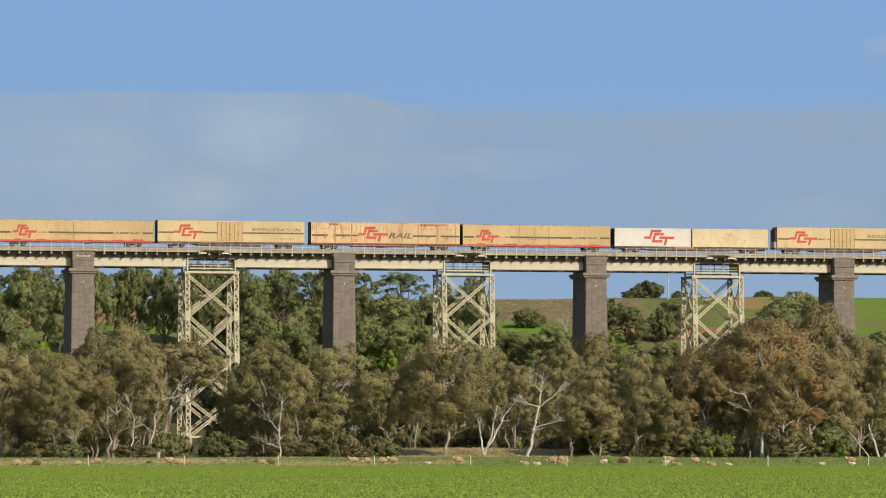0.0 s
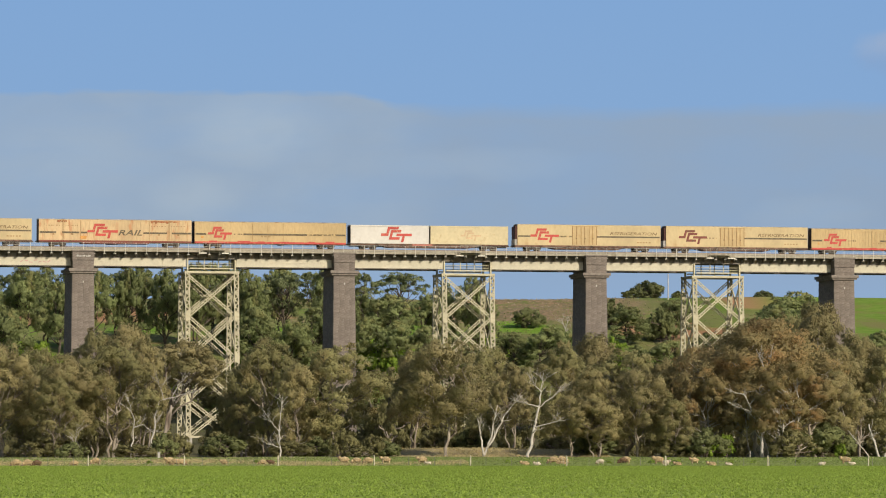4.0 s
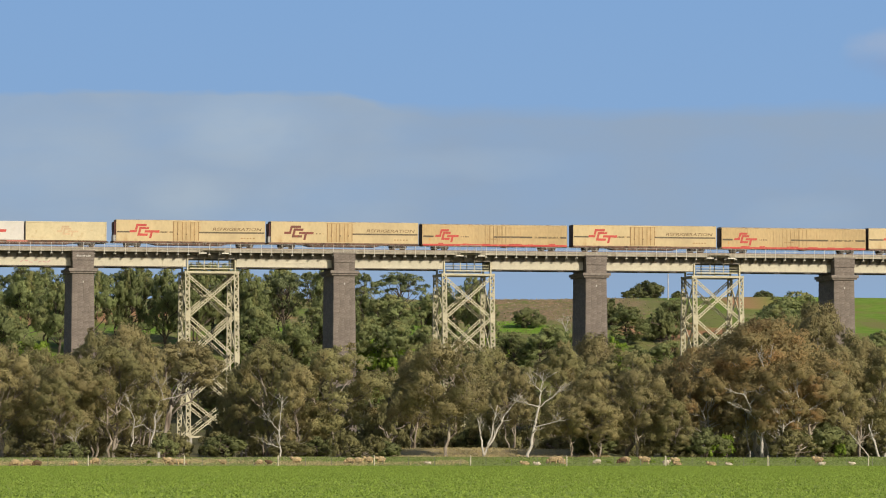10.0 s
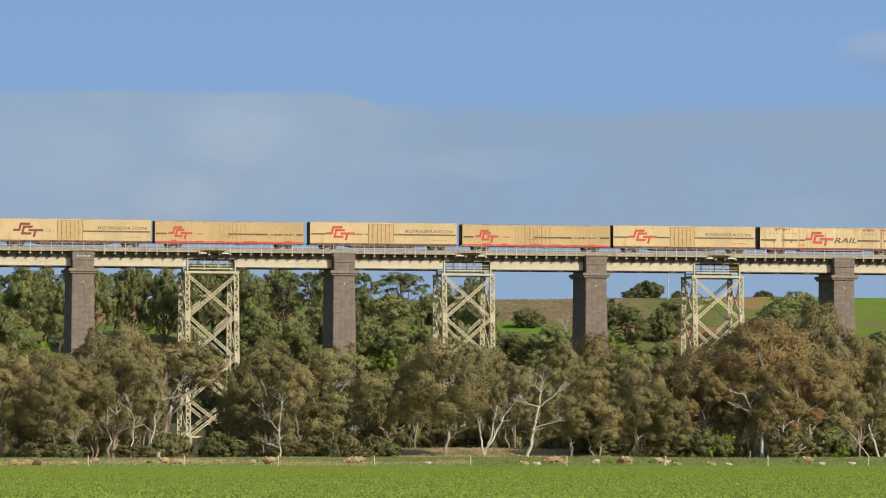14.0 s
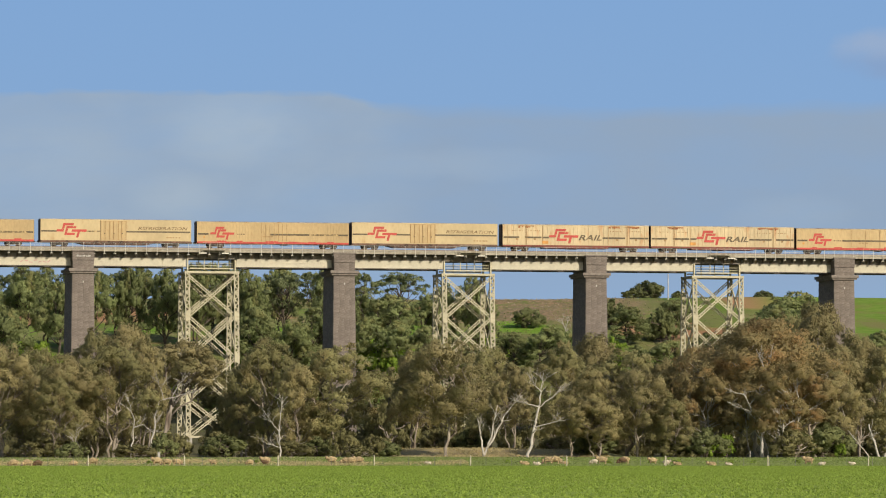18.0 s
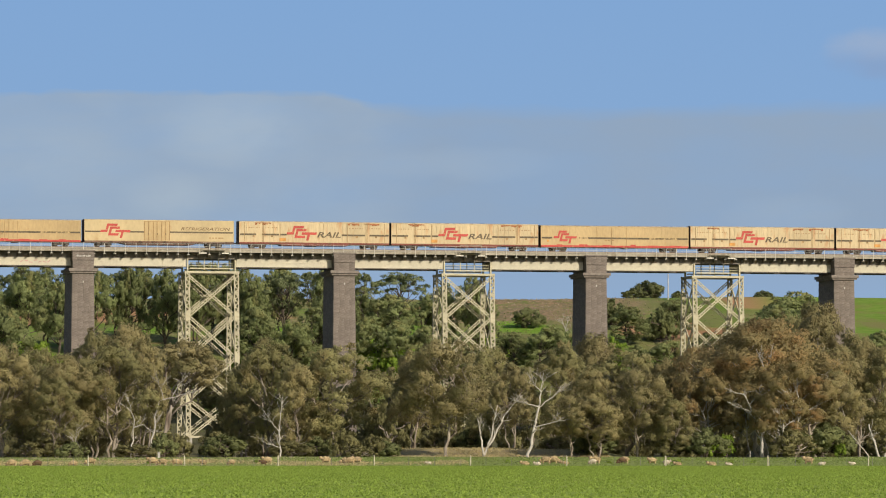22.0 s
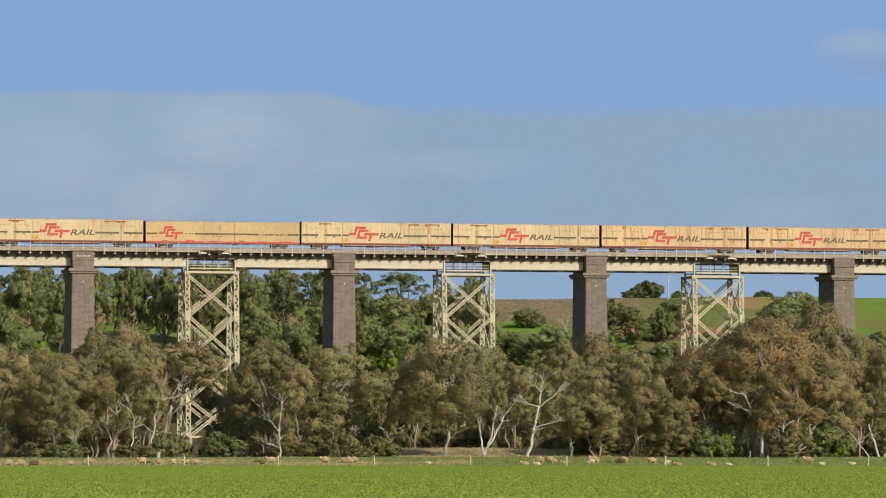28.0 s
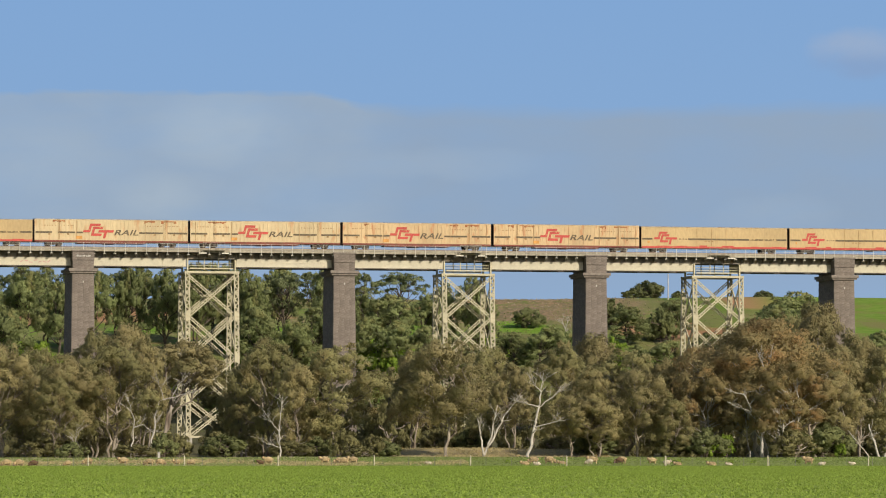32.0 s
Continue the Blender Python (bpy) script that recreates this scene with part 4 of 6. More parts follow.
GUM_LEAF = leaf_mat("gum_leaves", (0.367, 0.318, 0.160), 0.16, 0.05, brown=(0.334, 0.311, 0.146), brown_amount=0.5)
OLIVE_LEAF = leaf_mat("olive_gum_leaves", (0.340, 0.321, 0.149), 0.16, 0.05, brown=(0.369, 0.310, 0.149), brown_amount=0.45)
RED_GUM_LEAF = leaf_mat("red_gum_leaves", (0.390, 0.325, 0.157), 0.14, 0.05, brown=(0.474, 0.314, 0.143), brown_amount=0.40)
# Gum leaf colour with shade mixed in, for rear gums and low shrubs.
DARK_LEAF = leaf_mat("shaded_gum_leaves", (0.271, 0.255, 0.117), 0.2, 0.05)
HILL_LEAF = leaf_mat("hill_tree_leaves", (0.261, 0.297, 0.126), 0.20, 0.05, brown=(0.308, 0.299, 0.122), brown_amount=0.4)
LIME_LEAF = leaf_mat("bright_shrub_leaves", (0.259, 0.362, 0.054), 0.2, 0.15)
PINE_LEAF = leaf_mat("pine_needles", (0.221, 0.251, 0.124), 0.22, 0.12)
BUSH_LEAF = leaf_mat("bush_leaves", (0.237, 0.261, 0.113), 0.18, 0.05, brown=(0.209, 0.219, 0.088), brown_amount=0.4)
GREY_BARK = mat("pale_gum_bark", (0.30, 0.26, 0.21), 0.9, 0, 0.25, 1.0, 0.2, 0.2, 0.4, 0.08, (0.16, 0.12, 0.09), 0.4, 0.8, stretch=(1, 1, 0.3))
WHITE_BARK = mat("bleached_wood", (0.44, 0.41, 0.36), 0.85, 0, 0.15, 1.0, 0.15, 0.2, 0.3, 0.06, (0.30, 0.26, 0.21), 0.25, 0.8, stretch=(1, 1, 0.3))
DARK_BARK = mat("dark_bark", (0.10, 0.08, 0.06), 0.95, 0, 0.25, 1.0, 0.2, 0.2, 0.4, 0.08)


def leaf_cards(rng, centres, out, sizes, aspect=0.6, loose=0.5):
    """Small leaf sprays, one blade each, that lie along the clump's surface and hang a little."""
    n = len(centres)
    nn = out + rng.normal(0, loose, (n, 3))
    nn /= np.linalg.norm(nn, axis=1, keepdims=True) + 1e-9
    d = np.cross(nn, rng.normal(size=(n, 3))) + np.array([0, 0, -0.35])
    d /= np.linalg.norm(d, axis=1, keepdims=True) + 1e-9
    s = np.cross(nn, d)
    s /= np.linalg.norm(s, axis=1, keepdims=True) + 1e-9
    L = (sizes * rng.uniform(0.6, 1.35, n))[:, None]
    W = L * aspect
    v = np.stack([centres - d * L / 2 - s * W * 0.4, centres - d * L / 2 + s * W * 0.6, centres + d * L / 2], 1).reshape(-1, 3)
    face = np.cross(v[1::3] - v[0::3], v[2::3] - v[0::3])
    back = (face * out).sum(1) < 0
    v = v.reshape(-1, 3, 3)
    v[back] = v[back][:, ::-1]
    soft = out + 0.15 * nn + rng.normal(0, 0.06, (n, 3))
    soft /= np.linalg.norm(soft, axis=1, keepdims=True) + 1e-9
    return v.reshape(-1, 3), np.arange(n * 3).reshape(-1, 3), np.repeat(soft, 3, 0)


def crown_points(rng, pads, count, squash=0.80, stray=0.22):
    """Points on the upper, outer skin of leaf pads (x, y, z, radius, outward way), and the ways the leaves face."""
    c = np.array(pads)
    w = c[:, 3] ** 2
    idx = rng.choice(len(c), count, p=w / w.sum())
    way = c[idx, 4:7]
    d = rng.normal(size=(count, 3))
    d /= np.linalg.norm(d, axis=1, keepdims=True)
    d = d + 0.55 * way + np.array([0, 0, 0.15])
    d /= np.linalg.norm(d, axis=1, keepdims=True)
    lump = np.sin(d[:, 0] * 7.1 + idx) + np.sin(d[:, 1] * 6.3 + 2.0 * idx) + np.sin(d[:, 2] * 6.7 + 3.0 * idx)
    rad = 0.92 + 0.13 * lump + 0.10 * rng.normal(size=count)
    rad = np.where(rng.uniform(0, 1, count) < stray, rng.uniform(0.4, 1.55, count), rad)
    p = c[idx, :3] + d * (c[idx, 3] * rad)[:, None] * np.array([1, 1, squash])
    face = d + 0.7 * way
    return p, face / (np.linalg.norm(face, axis=1, keepdims=True) + 1e-9)


def limb(g, rnd, a, b, r0, r1, wob=0.06, n=5, sides=6):
    a, b = Vector(a), Vector(b)
    L = (b - a).length
    path = [a.lerp(b, i / n) + Vector((rnd.gauss(0, wob * L), rnd.gauss(0, wob * L), rnd.gauss(0, wob * L * 0.5))) * (1 if 0 < i < n else 0) for i in range(n + 1)]
    g.tube(path, [r0 + (r1 - r0) * i / n for i in range(n + 1)], sides)
    return path


def lobe_pads(rnd, lobe, count, r0, r1, low=-0.75):
    """Leaf pads over the skin of one lobe (x, y, z, radius) of a crown."""
    x, y, z, r = lobe
    pads = []
    while len(pads) < count:
        v = Vector((rnd.gauss(0, 1), rnd.gauss(0, 1), rnd.gauss(0.1, 0.95))).normalized()
        if v.z < low:
            continue
        k = rnd.uniform(0.62, 1.0)
        pads.append((x + v.x * r * k, y + v.y * r * k, z + v.z * r * k * 0.85, r * rnd.uniform(r0, r1), v.x, v.y, v.z))
    return pads


def gum_variant(seed, leaf, bark, H=17.0, W=13.0, stems=2, base=0.16, leaves=34000, size=0.27, lobes=13, pads=26, pad_size=(0.20, 0.40), lean_over=0.0):
    """Meshes of trunk and crown of a spreading gum, base at the origin: lobes of leaf pads on forked limbs."""
    rnd, rng = random.Random(seed), np.random.default_rng(seed)
    heads = []
    for i in range(lobes):
        a = i * 2.39996 + rnd.uniform(-0.5, 0.5)
        k = (i + 0.5) / lobes
        r = W * rnd.uniform(0.125, 0.205)
        prof = math.sin(math.pi * (0.20 + 0.72 * k)) ** 0.8
        rr = max(0.0, W / 2 * prof * rnd.uniform(0.8, 1.08) - r * 0.75)
        z = base * H + 0.5 * r + k * (H - base * H - 1.35 * r)
        heads.append((lean_over + rr * math.cos(a), rr * math.sin(a), z, r))
    g = Geo()
    paths = []
    for s in range(stems):
        a = rnd.uniform(0, 2 * math.pi)
        lean = rnd.uniform(0.5, 2.4)
        foot = Vector((0.35 * s * math.cos(a), 0.35 * s * math.sin(a), -0.5))
        top = Vector((lean * math.cos(a) * 1.3, lean * math.sin(a), H * rnd.uniform(0.42, 0.56)))
        paths.append(limb(g, rnd, foot, top, 0.23, 0.12, 0.035, 6, 8))
    skin = []
    for i, c in enumerate(heads):
        path = paths[i % stems]
        st = min(path[2:], key=lambda q: abs(q.z - c[2] * 0.6))
        heart = Vector(c[:3]) - Vector((0, 0, 0.35 * c[3]))
        bough = limb(g, rnd, st, heart, 0.105, 0.06, 0.06, 4, 5)
        mine = lobe_pads(rnd, c, max(5, round(pads * (c[3] / (0.165 * W)) ** 2)), *pad_size)
        skin += mine
        for j, q in enumerate(mine):
            if j % 3 == 0:
                limb(g, rnd, bough[rnd.randint(2, 4)], Vector(q[:3]) - Vector((0, 0, 0.2 * q[3])), 0.055, 0.018, 0.07, 3, 3)
    trunk = g.mesh("trunk", bark, True)
    pts, out = crown_points(rng, skin, leaves)
    out, pts = out[pts[:, 2] > 0.25], pts[pts[:, 2] > 0.25]
    v, q, soft = leaf_cards(rng, pts, out, np.full(len(pts), size))
    crown = array_mesh("crown", v, q, leaf, soft)
    return trunk, crown, H, W


def pine_variant(seed, leaf, H=16.0, W=12.0, leaves=9500):
    """A flat-topped, open-crowned tree with level tiers on a bare forked trunk."""
    rnd, rng = random.Random(seed), np.random.default_rng(seed)
    g = Geo()
    path = limb(g, rnd, (0, 0, -0.5), (rnd.uniform(-0.8, 0.8), 0, H * 0.84), 0.30, 0.1, 0.03, 6, 7)
    skin = []
    for i in range(34):
        a, f = i * 2.39996 + rnd.uniform(-0.4, 0.4), rnd.uniform(0.05, 0.95) ** 0.6
        k = 0.70 + 0.24 * (1 - f * f) + rnd.uniform(-0.05, 0.03) if i < 28 else rnd.uniform(0.50, 0.66)
        rr = W / 2 * f * (0.9 if i < 28 else 0.55)
        c = Vector((rr * math.cos(a), rr * math.sin(a), k * H))
        r = W * rnd.uniform(0.06, 0.105)
        skin += lobe_pads(rnd, (c.x, c.y, c.z, r), 5, 0.35, 0.62, -0.2)
        limb(g, rnd, path[rnd.randint(3, 5)], c, 0.1, 0.03, 0.05, 4, 5)
    pts, out = crown_points(rng, skin, leaves, 0.5)
    v, q, soft = leaf_cards(rng, pts, out, np.full(len(pts), 0.31))
    return g.mesh("trunk", DARK_BARK, True), array_mesh("crown", v, q, leaf, soft), H, W


def tree(name, variant, x, y, top, width, turn, label, group):
    trunk, crown, H, W = variant
    z = ground_height(x, y) - 0.1
    k = width / W
    p = thing(name, pose(x, y, z, 0, 0, turn) @ Matrix.Diagonal((k, k, (top - z) / H, 1)), label, "tree" if "bush" not in name and "shrub" not in name else "shrub", group)
    part("trunk", trunk, None, p)
    part("crown", crown, None, p)
    return p


GUMS = [gum_variant(s, lf, GREY_BARK, stems=n, base=b) for s, n, b, lf in ((3, 2, 0.26, GUM_LEAF), (5, 2, 0.14, OLIVE_LEAF), (8, 3, 0.28, GUM_LEAF), (13, 3, 0.20, OLIVE_LEAF), (17, 2, 0.12, GUM_LEAF), (23, 2, 0.18, OLIVE_LEAF), (29, 3, 0.22, GUM_LEAF))]
BIG_RED = gum_variant(144, RED_GUM_LEAF, WHITE_BARK, H=20, W=21, stems=3, base=0.27, leaves=90000, size=0.32, lobes=34, pads=26)
REDS = [gum_variant(s, RED_GUM_LEAF, WHITE_BARK, stems=n, W=14.5, base=0.30) for s, n in ((21, 2), (34, 1))]
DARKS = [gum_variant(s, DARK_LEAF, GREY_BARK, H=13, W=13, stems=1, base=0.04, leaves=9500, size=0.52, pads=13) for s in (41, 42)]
OVERHANG = gum_variant(91, GUM_LEAF, GREY_BARK, H=15, W=9, stems=2, base=0.62, leaves=15000, lobes=9, lean_over=2.2)
HILLS = [gum_variant(s, HILL_LEAF, DARK_BARK, H=13, W=10, stems=n, base=b, leaves=15000, size=0.34, lobes=15, pads=26, pad_size=(0.18, 0.34)) for s, n, b in ((51, 1, 0.08), (52, 2, 0.24), (53, 2, 0.40))]
PINES = [pine_variant(s, PINE_LEAF) for s in (61, 62)]
OLIVE_SHRUBS = [gum_variant(s, DARK_LEAF, GREY_BARK, H=4.0, W=6.5, stems=2, base=0.02, leaves=6200, size=0.30, lobes=9, pads=16) for s in (81, 82)]
LIMES = [gum_variant(s, LIME_LEAF, DARK_BARK, H=4.0, W=6.5, stems=1, base=0.02, leaves=6000, size=0.33, lobes=9, pads=16) for s in (95, 96)]
LIME_FROM = 19
SHRUBS = [gum_variant(s, BUSH_LEAF, DARK_BARK, H=4.0, W=6.5, stems=1, base=0.02, leaves=7000, size=0.32, lobes=11, pads=16) for s in (71, 72)]

# rows: x, y, height of the crown's top above the field, crown width
RIVER_GUMS = [(-62.4, 625, 17.9, 12.0, "g"), (-59.4, 640, 17.1, 12.3, "g"), (-52.8, 618, 15.6, 11.1, "g"), (-46.6, 622, 17.5, 12.8, "g"), (-48.6, 672, 21.6, 14.8, "g"),
    (-53.0, 668, 21.0, 11.1, "g"), (-44.0, 648, 18.2, 7.9, "g"), (-28.6, 640, 16.0, 6.6, "g"), (-43.6, 665, 18.6, 15.4, "o"), (-31.0, 655, 12.8, 4.2, "g"),
    (-24.5, 625, 17.9, 12.0, "g"), (-20.0, 615, 14.3, 8.7, "g"), (-14.6, 618, 17.3, 13.9, "g"), (-4.6, 640, 16.5, 9.0, "g"),
    (0.2, 606, 18.1, 13.6, "g"), (6.4, 655, 17.6, 10.9, "g"), (9.9, 640, 14.8, 7.4, "g")]
RIVER_GUMS += [(17.7, 640, 17.9, 9.8, "g"), (23.5, 665, 20.0, 12.8, "g"), (26.3, 630, 16.9, 13.7, "g"), (31.3, 625, 14.9, 8.8, "g"), (37.6, 640, 17.4, 12.3, "b"),
    (45.3, 622, 20.4, 24.5, "b"), (54.3, 640, 22.0, 14.4, "g"), (37.4, 616, 13.5, 9.4, "b"), (62.3, 660, 19.5, 11.0, "g"), (66.1, 640, 18.1, 12.3, "g"),
    (20.5, 612, 13.6, 8.6, "g"), (26.9, 610, 14.0, 10.2, "g"), (31.6, 607, 9.1, 6.2, "g"), (55.0, 612, 13.1, 8.6, "g"),
    (16.2, 628, 10.5, 5.6, "g"), (47.9, 609, 15.0, 11.7, "b"), (42.6, 613, 12.1, 8.6, "b")]
RIVER_GUMS += [(45.9, 607, 11.3, 8.2, "b"), (17.7, 607, 10.1, 7.4, "g"), (-28.9, 634, 13.9, 6.5, "g"), (21.0, 605, 9.1, 8.1, "g"), (-53.7, 612, 12.7, 8.6, "g"),
    (60.7, 710, 26.4, 13.7, "g"), (54.5, 690, 24.2, 11.5, "g")]

RIVER_REAR = [(-44.3, 788, 17.8, 11.1, "d"), (-38.8, 792, 16.9, 9.1, "d"), (-67.7, 700, 16.0, 15.3, "d"), (-60.0, 705, 16.1, 15.4, "d"), (-51.1, 700, 16.0, 15.3, "d"),
    (-46.4, 705, 14.3, 7.2, "d"), (-28.2, 700, 15.1, 11.7, "d"), (-20.2, 705, 15.2, 13.6, "d"), (-12.0, 700, 15.1, 10.8, "d"), (-7.4, 690, 14.5, 10.6, "d"),
    (-2.2, 700, 16.0, 13.5, "d"), (6.0, 705, 16.1, 13.6, "d"), (14.0, 700, 15.6, 12.6, "d"), (22.2, 705, 16.1, 13.6, "d"), (30.1, 700, 15.1, 12.6, "d"),
    (38.2, 700, 11.6, 9.0, "d"), (45.7, 705, 16.1, 13.6, "d"), (54.6, 715, 18.2, 13.8, "d")]
RIVER_REAR += [(62.9, 705, 18.9, 13.6, "d"), (70.1, 705, 18.9, 13.6, "d"), (-30.5, 712, 11.7, 5.5, "d")]

UNDERSTORY = [(-59.5, 608, 4.0, 6.2), (-55.6, 612, 4.2, 5.5), (-50.8, 606, 3.9, 5.4), (-46.8, 610, 4.2, 6.3),
    (-42.3, 607, 3.9, 5.4), (-38.7, 612, 3.9, 3.9), (-33.0, 650, 6.3, 5.2), (-31.9, 618, 5.4, 6.0), (-30.5, 612, 4.5, 5.6),
    (-27.6, 608, 4.2, 5.5), (-20.9, 607, 3.6, 5.4), (-17.5, 610, 3.9, 4.7), (-14.2, 604, 3.4, 4.6), (-11.5, 600, 3.5, 3.8),
    (-8.0, 604, 3.6, 4.6), (-5.0, 615, 3.9, 5.5), (-0.8, 655, 5.7, 6.7)]
UNDERSTORY += [(4.3, 655, 5.2, 6.7), (8.9, 655, 5.9, 6.7), (16.1, 625, 4.1, 5.6), (20.9, 612, 4.2, 7.1), (26.3, 610, 4.0, 7.0),
    (31.6, 608, 4.2, 7.0), (36.2, 606, 3.9, 7.0), (40.8, 606, 3.9, 6.2), (47.8, 606, 3.9, 6.2), (52.8, 610, 4.2, 7.0),
    (57.7, 612, 3.9, 6.3), (60.8, 608, 4.0, 6.2)]

HILL_TREES = [(-88.7, 860, 34.8, 9.9), (-83.4, 880, 39.4, 10.7), (-75.5, 860, 34.8, 8.8), (-62.2, 900, 40.2, 9.2), (-80.6, 890, 39.8, 8.6),
    (-74.3, 885, 39.6, 7.4), (-37.6, 890, 37.7, 8.6), (-63.1, 885, 39.6, 6.8), (-47.3, 895, 40.0, 6.9), (-40.8, 885, 39.6, 6.8),
    (-69.5, 880, 39.4, 8.5), (-51.6, 885, 37.5, 6.8), (-23.7, 885, 39.6, 6.8), (-55.2, 880, 39.4, 7.9), (-48.4, 870, 39.0, 8.9),
    (-44.4, 890, 39.8, 9.1), (-37.7, 880, 35.5, 6.8), (-32.8, 900, 40.2, 8.7)]
HILL_TREES += [(-21.7, 870, 35.1, 7.8), (-16.3, 880, 35.0, 6.8), (-10.5, 870, 32.9, 10), (-2.7, 880, 33.8, 7.9), (-83.5, 820, 30.1, 11.6),
    (-35.1, 820, 28.5, 10.5), (-27.9, 825, 26.5, 8.5), (-24, 835, 29.5, 9.6), (-14.3, 830, 27.2, 8.5), (-8.9, 825, 26.0, 9.5),
    (-3.6, 830, 25.6, 8.5), (5.6, 880, 36.8, 6.4), (0.4, 885, 35.6, 6.0), (8.6, 872, 33.0, 5.6)]

HILL_PINES = [(-66.1, 890, 38.5, 9.7), (-57.4, 905, 38.4, 7.0), (-31.9, 890, 38.1, 10.3), (-26.8, 900, 38.8, 9.2), (-88.7, 905, 38.8, 8.1),
    (-16.4, 900, 38.6, 6.7), (-8.8, 905, 38.8, 13.3)]

HILL_BUSHES = [(17.7, 930, 32.1, 7.4), (13.0, 840, 24.8, 6.5), (21.0, 835, 25.8, 6.4), (35.9, 930, 33.9, 4.8), (37.6, 900, 31.7, 6.9),
    (44.6, 905, 31.3, 6.0), (47.4, 910, 33.2, 5.8), (42.9, 835, 23.1, 6.4), (46.8, 1010, 40.8, 9.1), (43.1, 1000, 38.9, 5.1),
    (73.7, 1015, 38.8, 5.2), (69.3, 860, 33.4, 9.4), (64.2, 840, 29.7, 7.5), (58.7, 830, 27.2, 6.4), (71.5, 850, 30.6, 6.5),
    (5.6, 850, 25.1, 5.4), (82.6, 830, 24.6, 5.3), (53.4, 1000, 38.2, 3.8)]
HILL_BUSHES += [(1.7, 830, 24.0, 7.4), (-13.2, 830, 24.0, 6.4), (-8.4, 825, 22.8, 7.4), (-4.2, 835, 24.7, 5.4), (-15.7, 850, 26.2, 4.4),
    (-81.3, 830, 24.0, 5.3), (-76.6, 825, 22.8, 4.2), (9.9, 850, 24.6, 4.4), (23.3, 840, 23.2, 5.4), (-36.6, 830, 24.0, 4.3),
    (32.8, 850, 24.0, 4.4), (42.7, 800, 17.1, 5.1), (41.6, 790, 12.8, 5.1)]

rnd = random.Random(11)
for i, (x, y, top, w, kind) in enumerate(RIVER_GUMS):
    if kind == "o":
        tree("gum_tree", OVERHANG, x, y, top, w, 0, "sparse olive gum tree with pale bare limbs by the river", "river gums")
    elif kind == "b":
        tree("red_gum_tree", BIG_RED if w > 18 else REDS[i % 2], x, y, top, w, rnd.uniform(0, 360), "spreading red gum with rusty olive crown and white limbs", "river gums")
    else:
        tree("gum_tree", GUMS[i % 7], x, y, top, w, rnd.uniform(0, 360), "spreading olive-brown river gum with pale limbs", "river gums")
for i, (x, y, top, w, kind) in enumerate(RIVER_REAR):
    tree("gum_tree", DARKS[i % 2], x, y, top, w, rnd.uniform(0, 360), "dense olive gum along the far river bank, leaves coloured darker as shade", "rear gums")
for i, (x, y, top, w) in enumerate(UNDERSTORY):
    if i % 3 == 0 and y != 650:
        continue
    tree("river_shrub", (OLIVE_SHRUBS if i % 3 != 2 else SHRUBS)[i % 2], x, y, top + rnd.uniform(-1.2, 1.6), w * rnd.uniform(0.8, 1.3), rnd.uniform(0, 360), "low olive green shrub under the river gums", "river shrubs")
for x, y, top, w in ((-37.4, 620, 4.3, 4.6), (-13.6, 603, 5.0, 4.4), (-9.6, 603, 4.2, 3.8)):
    tree("river_shrub", OLIVE_SHRUBS[0], x, y, top, w, 50 * w, "low olive green shrub under the river gums", "river shrubs")
for x, y, w in ((37.2, 606.5, 3.0), (38.9, 609, 3.4), (54.6, 607, 2.0)):
    tree("river_shrub", LIMES[0], x, y, ground_height(x, y) + w, w, 30 * w, "bright green shrub under the red gum", "river shrubs")
for i, (x, y, top, w) in enumerate(HILL_TREES):
    tree("hill_tree", HILLS[i % 3], x, y, top, w * 1.1, rnd.uniform(0, 360), "dense green tree on the hillside behind the viaduct", "hillside trees")
for i, (x, y, top, w) in enumerate(HILL_PINES):
    tree("flat_topped_tree", PINES[i % 2], x, y, top, w, rnd.uniform(0, 360), "flat-topped dark tree with open crown on the hill", "flat-topped trees")
for i, (x, y, top, w) in enumerate(HILL_BUSHES):
    tree("hill_bush", (LIMES if i >= LIME_FROM else HILLS if top - ground_height(x, y) > 7.5 else SHRUBS)[i % 2], x, y, top, max(w, 1.1 * (top - ground_height(x, y))), rnd.uniform(0, 360), "rounded green bush on the grassy hillside", "hillside bushes")

# scrub that fills the slope under the hillside trees
for i, (x, y, h, w) in enumerate(((-80.5, 806, 4.2, 6.5), (-76.0, 830, 5.0, 7.0), (-72.5, 812, 3.6, 5.5), (-65.0, 842, 4.5, 6.0), (-61.0, 808, 4.6, 6.5), (-57.5, 830, 4.0, 6.0), (-53.0, 806, 4.4, 6.4), (-48.5, 800, 5.0, 6.8), (-45.5, 835, 4.2, 6.0),
                                  (-41.5, 812, 4.8, 6.4), (-38.0, 850, 4.4, 6.2), (-33.0, 806, 4.2, 6.0), (-28.5, 848, 4.6, 6.6), (-19.5, 806, 4.0, 5.6), (-11.5, 848, 3.8, 5.6), (-6.5, 806, 4.0, 6.0), (52.5, 882, 4.6, 5.2), (48.6, 860, 3.6, 5.6), (38.2, 870, 3.4, 5.0), (61.5, 905, 3.2, 4.6))):
    tree("hill_bush", (SHRUBS[i % 2], OLIVE_SHRUBS[i % 2], SHRUBS[1 - i % 2], LIMES[i % 2])[i % 4], x, y, ground_height(x, y) + h, w, 67 * i, "low mixed scrub on the slope under the hill trees", "hillside scrub")


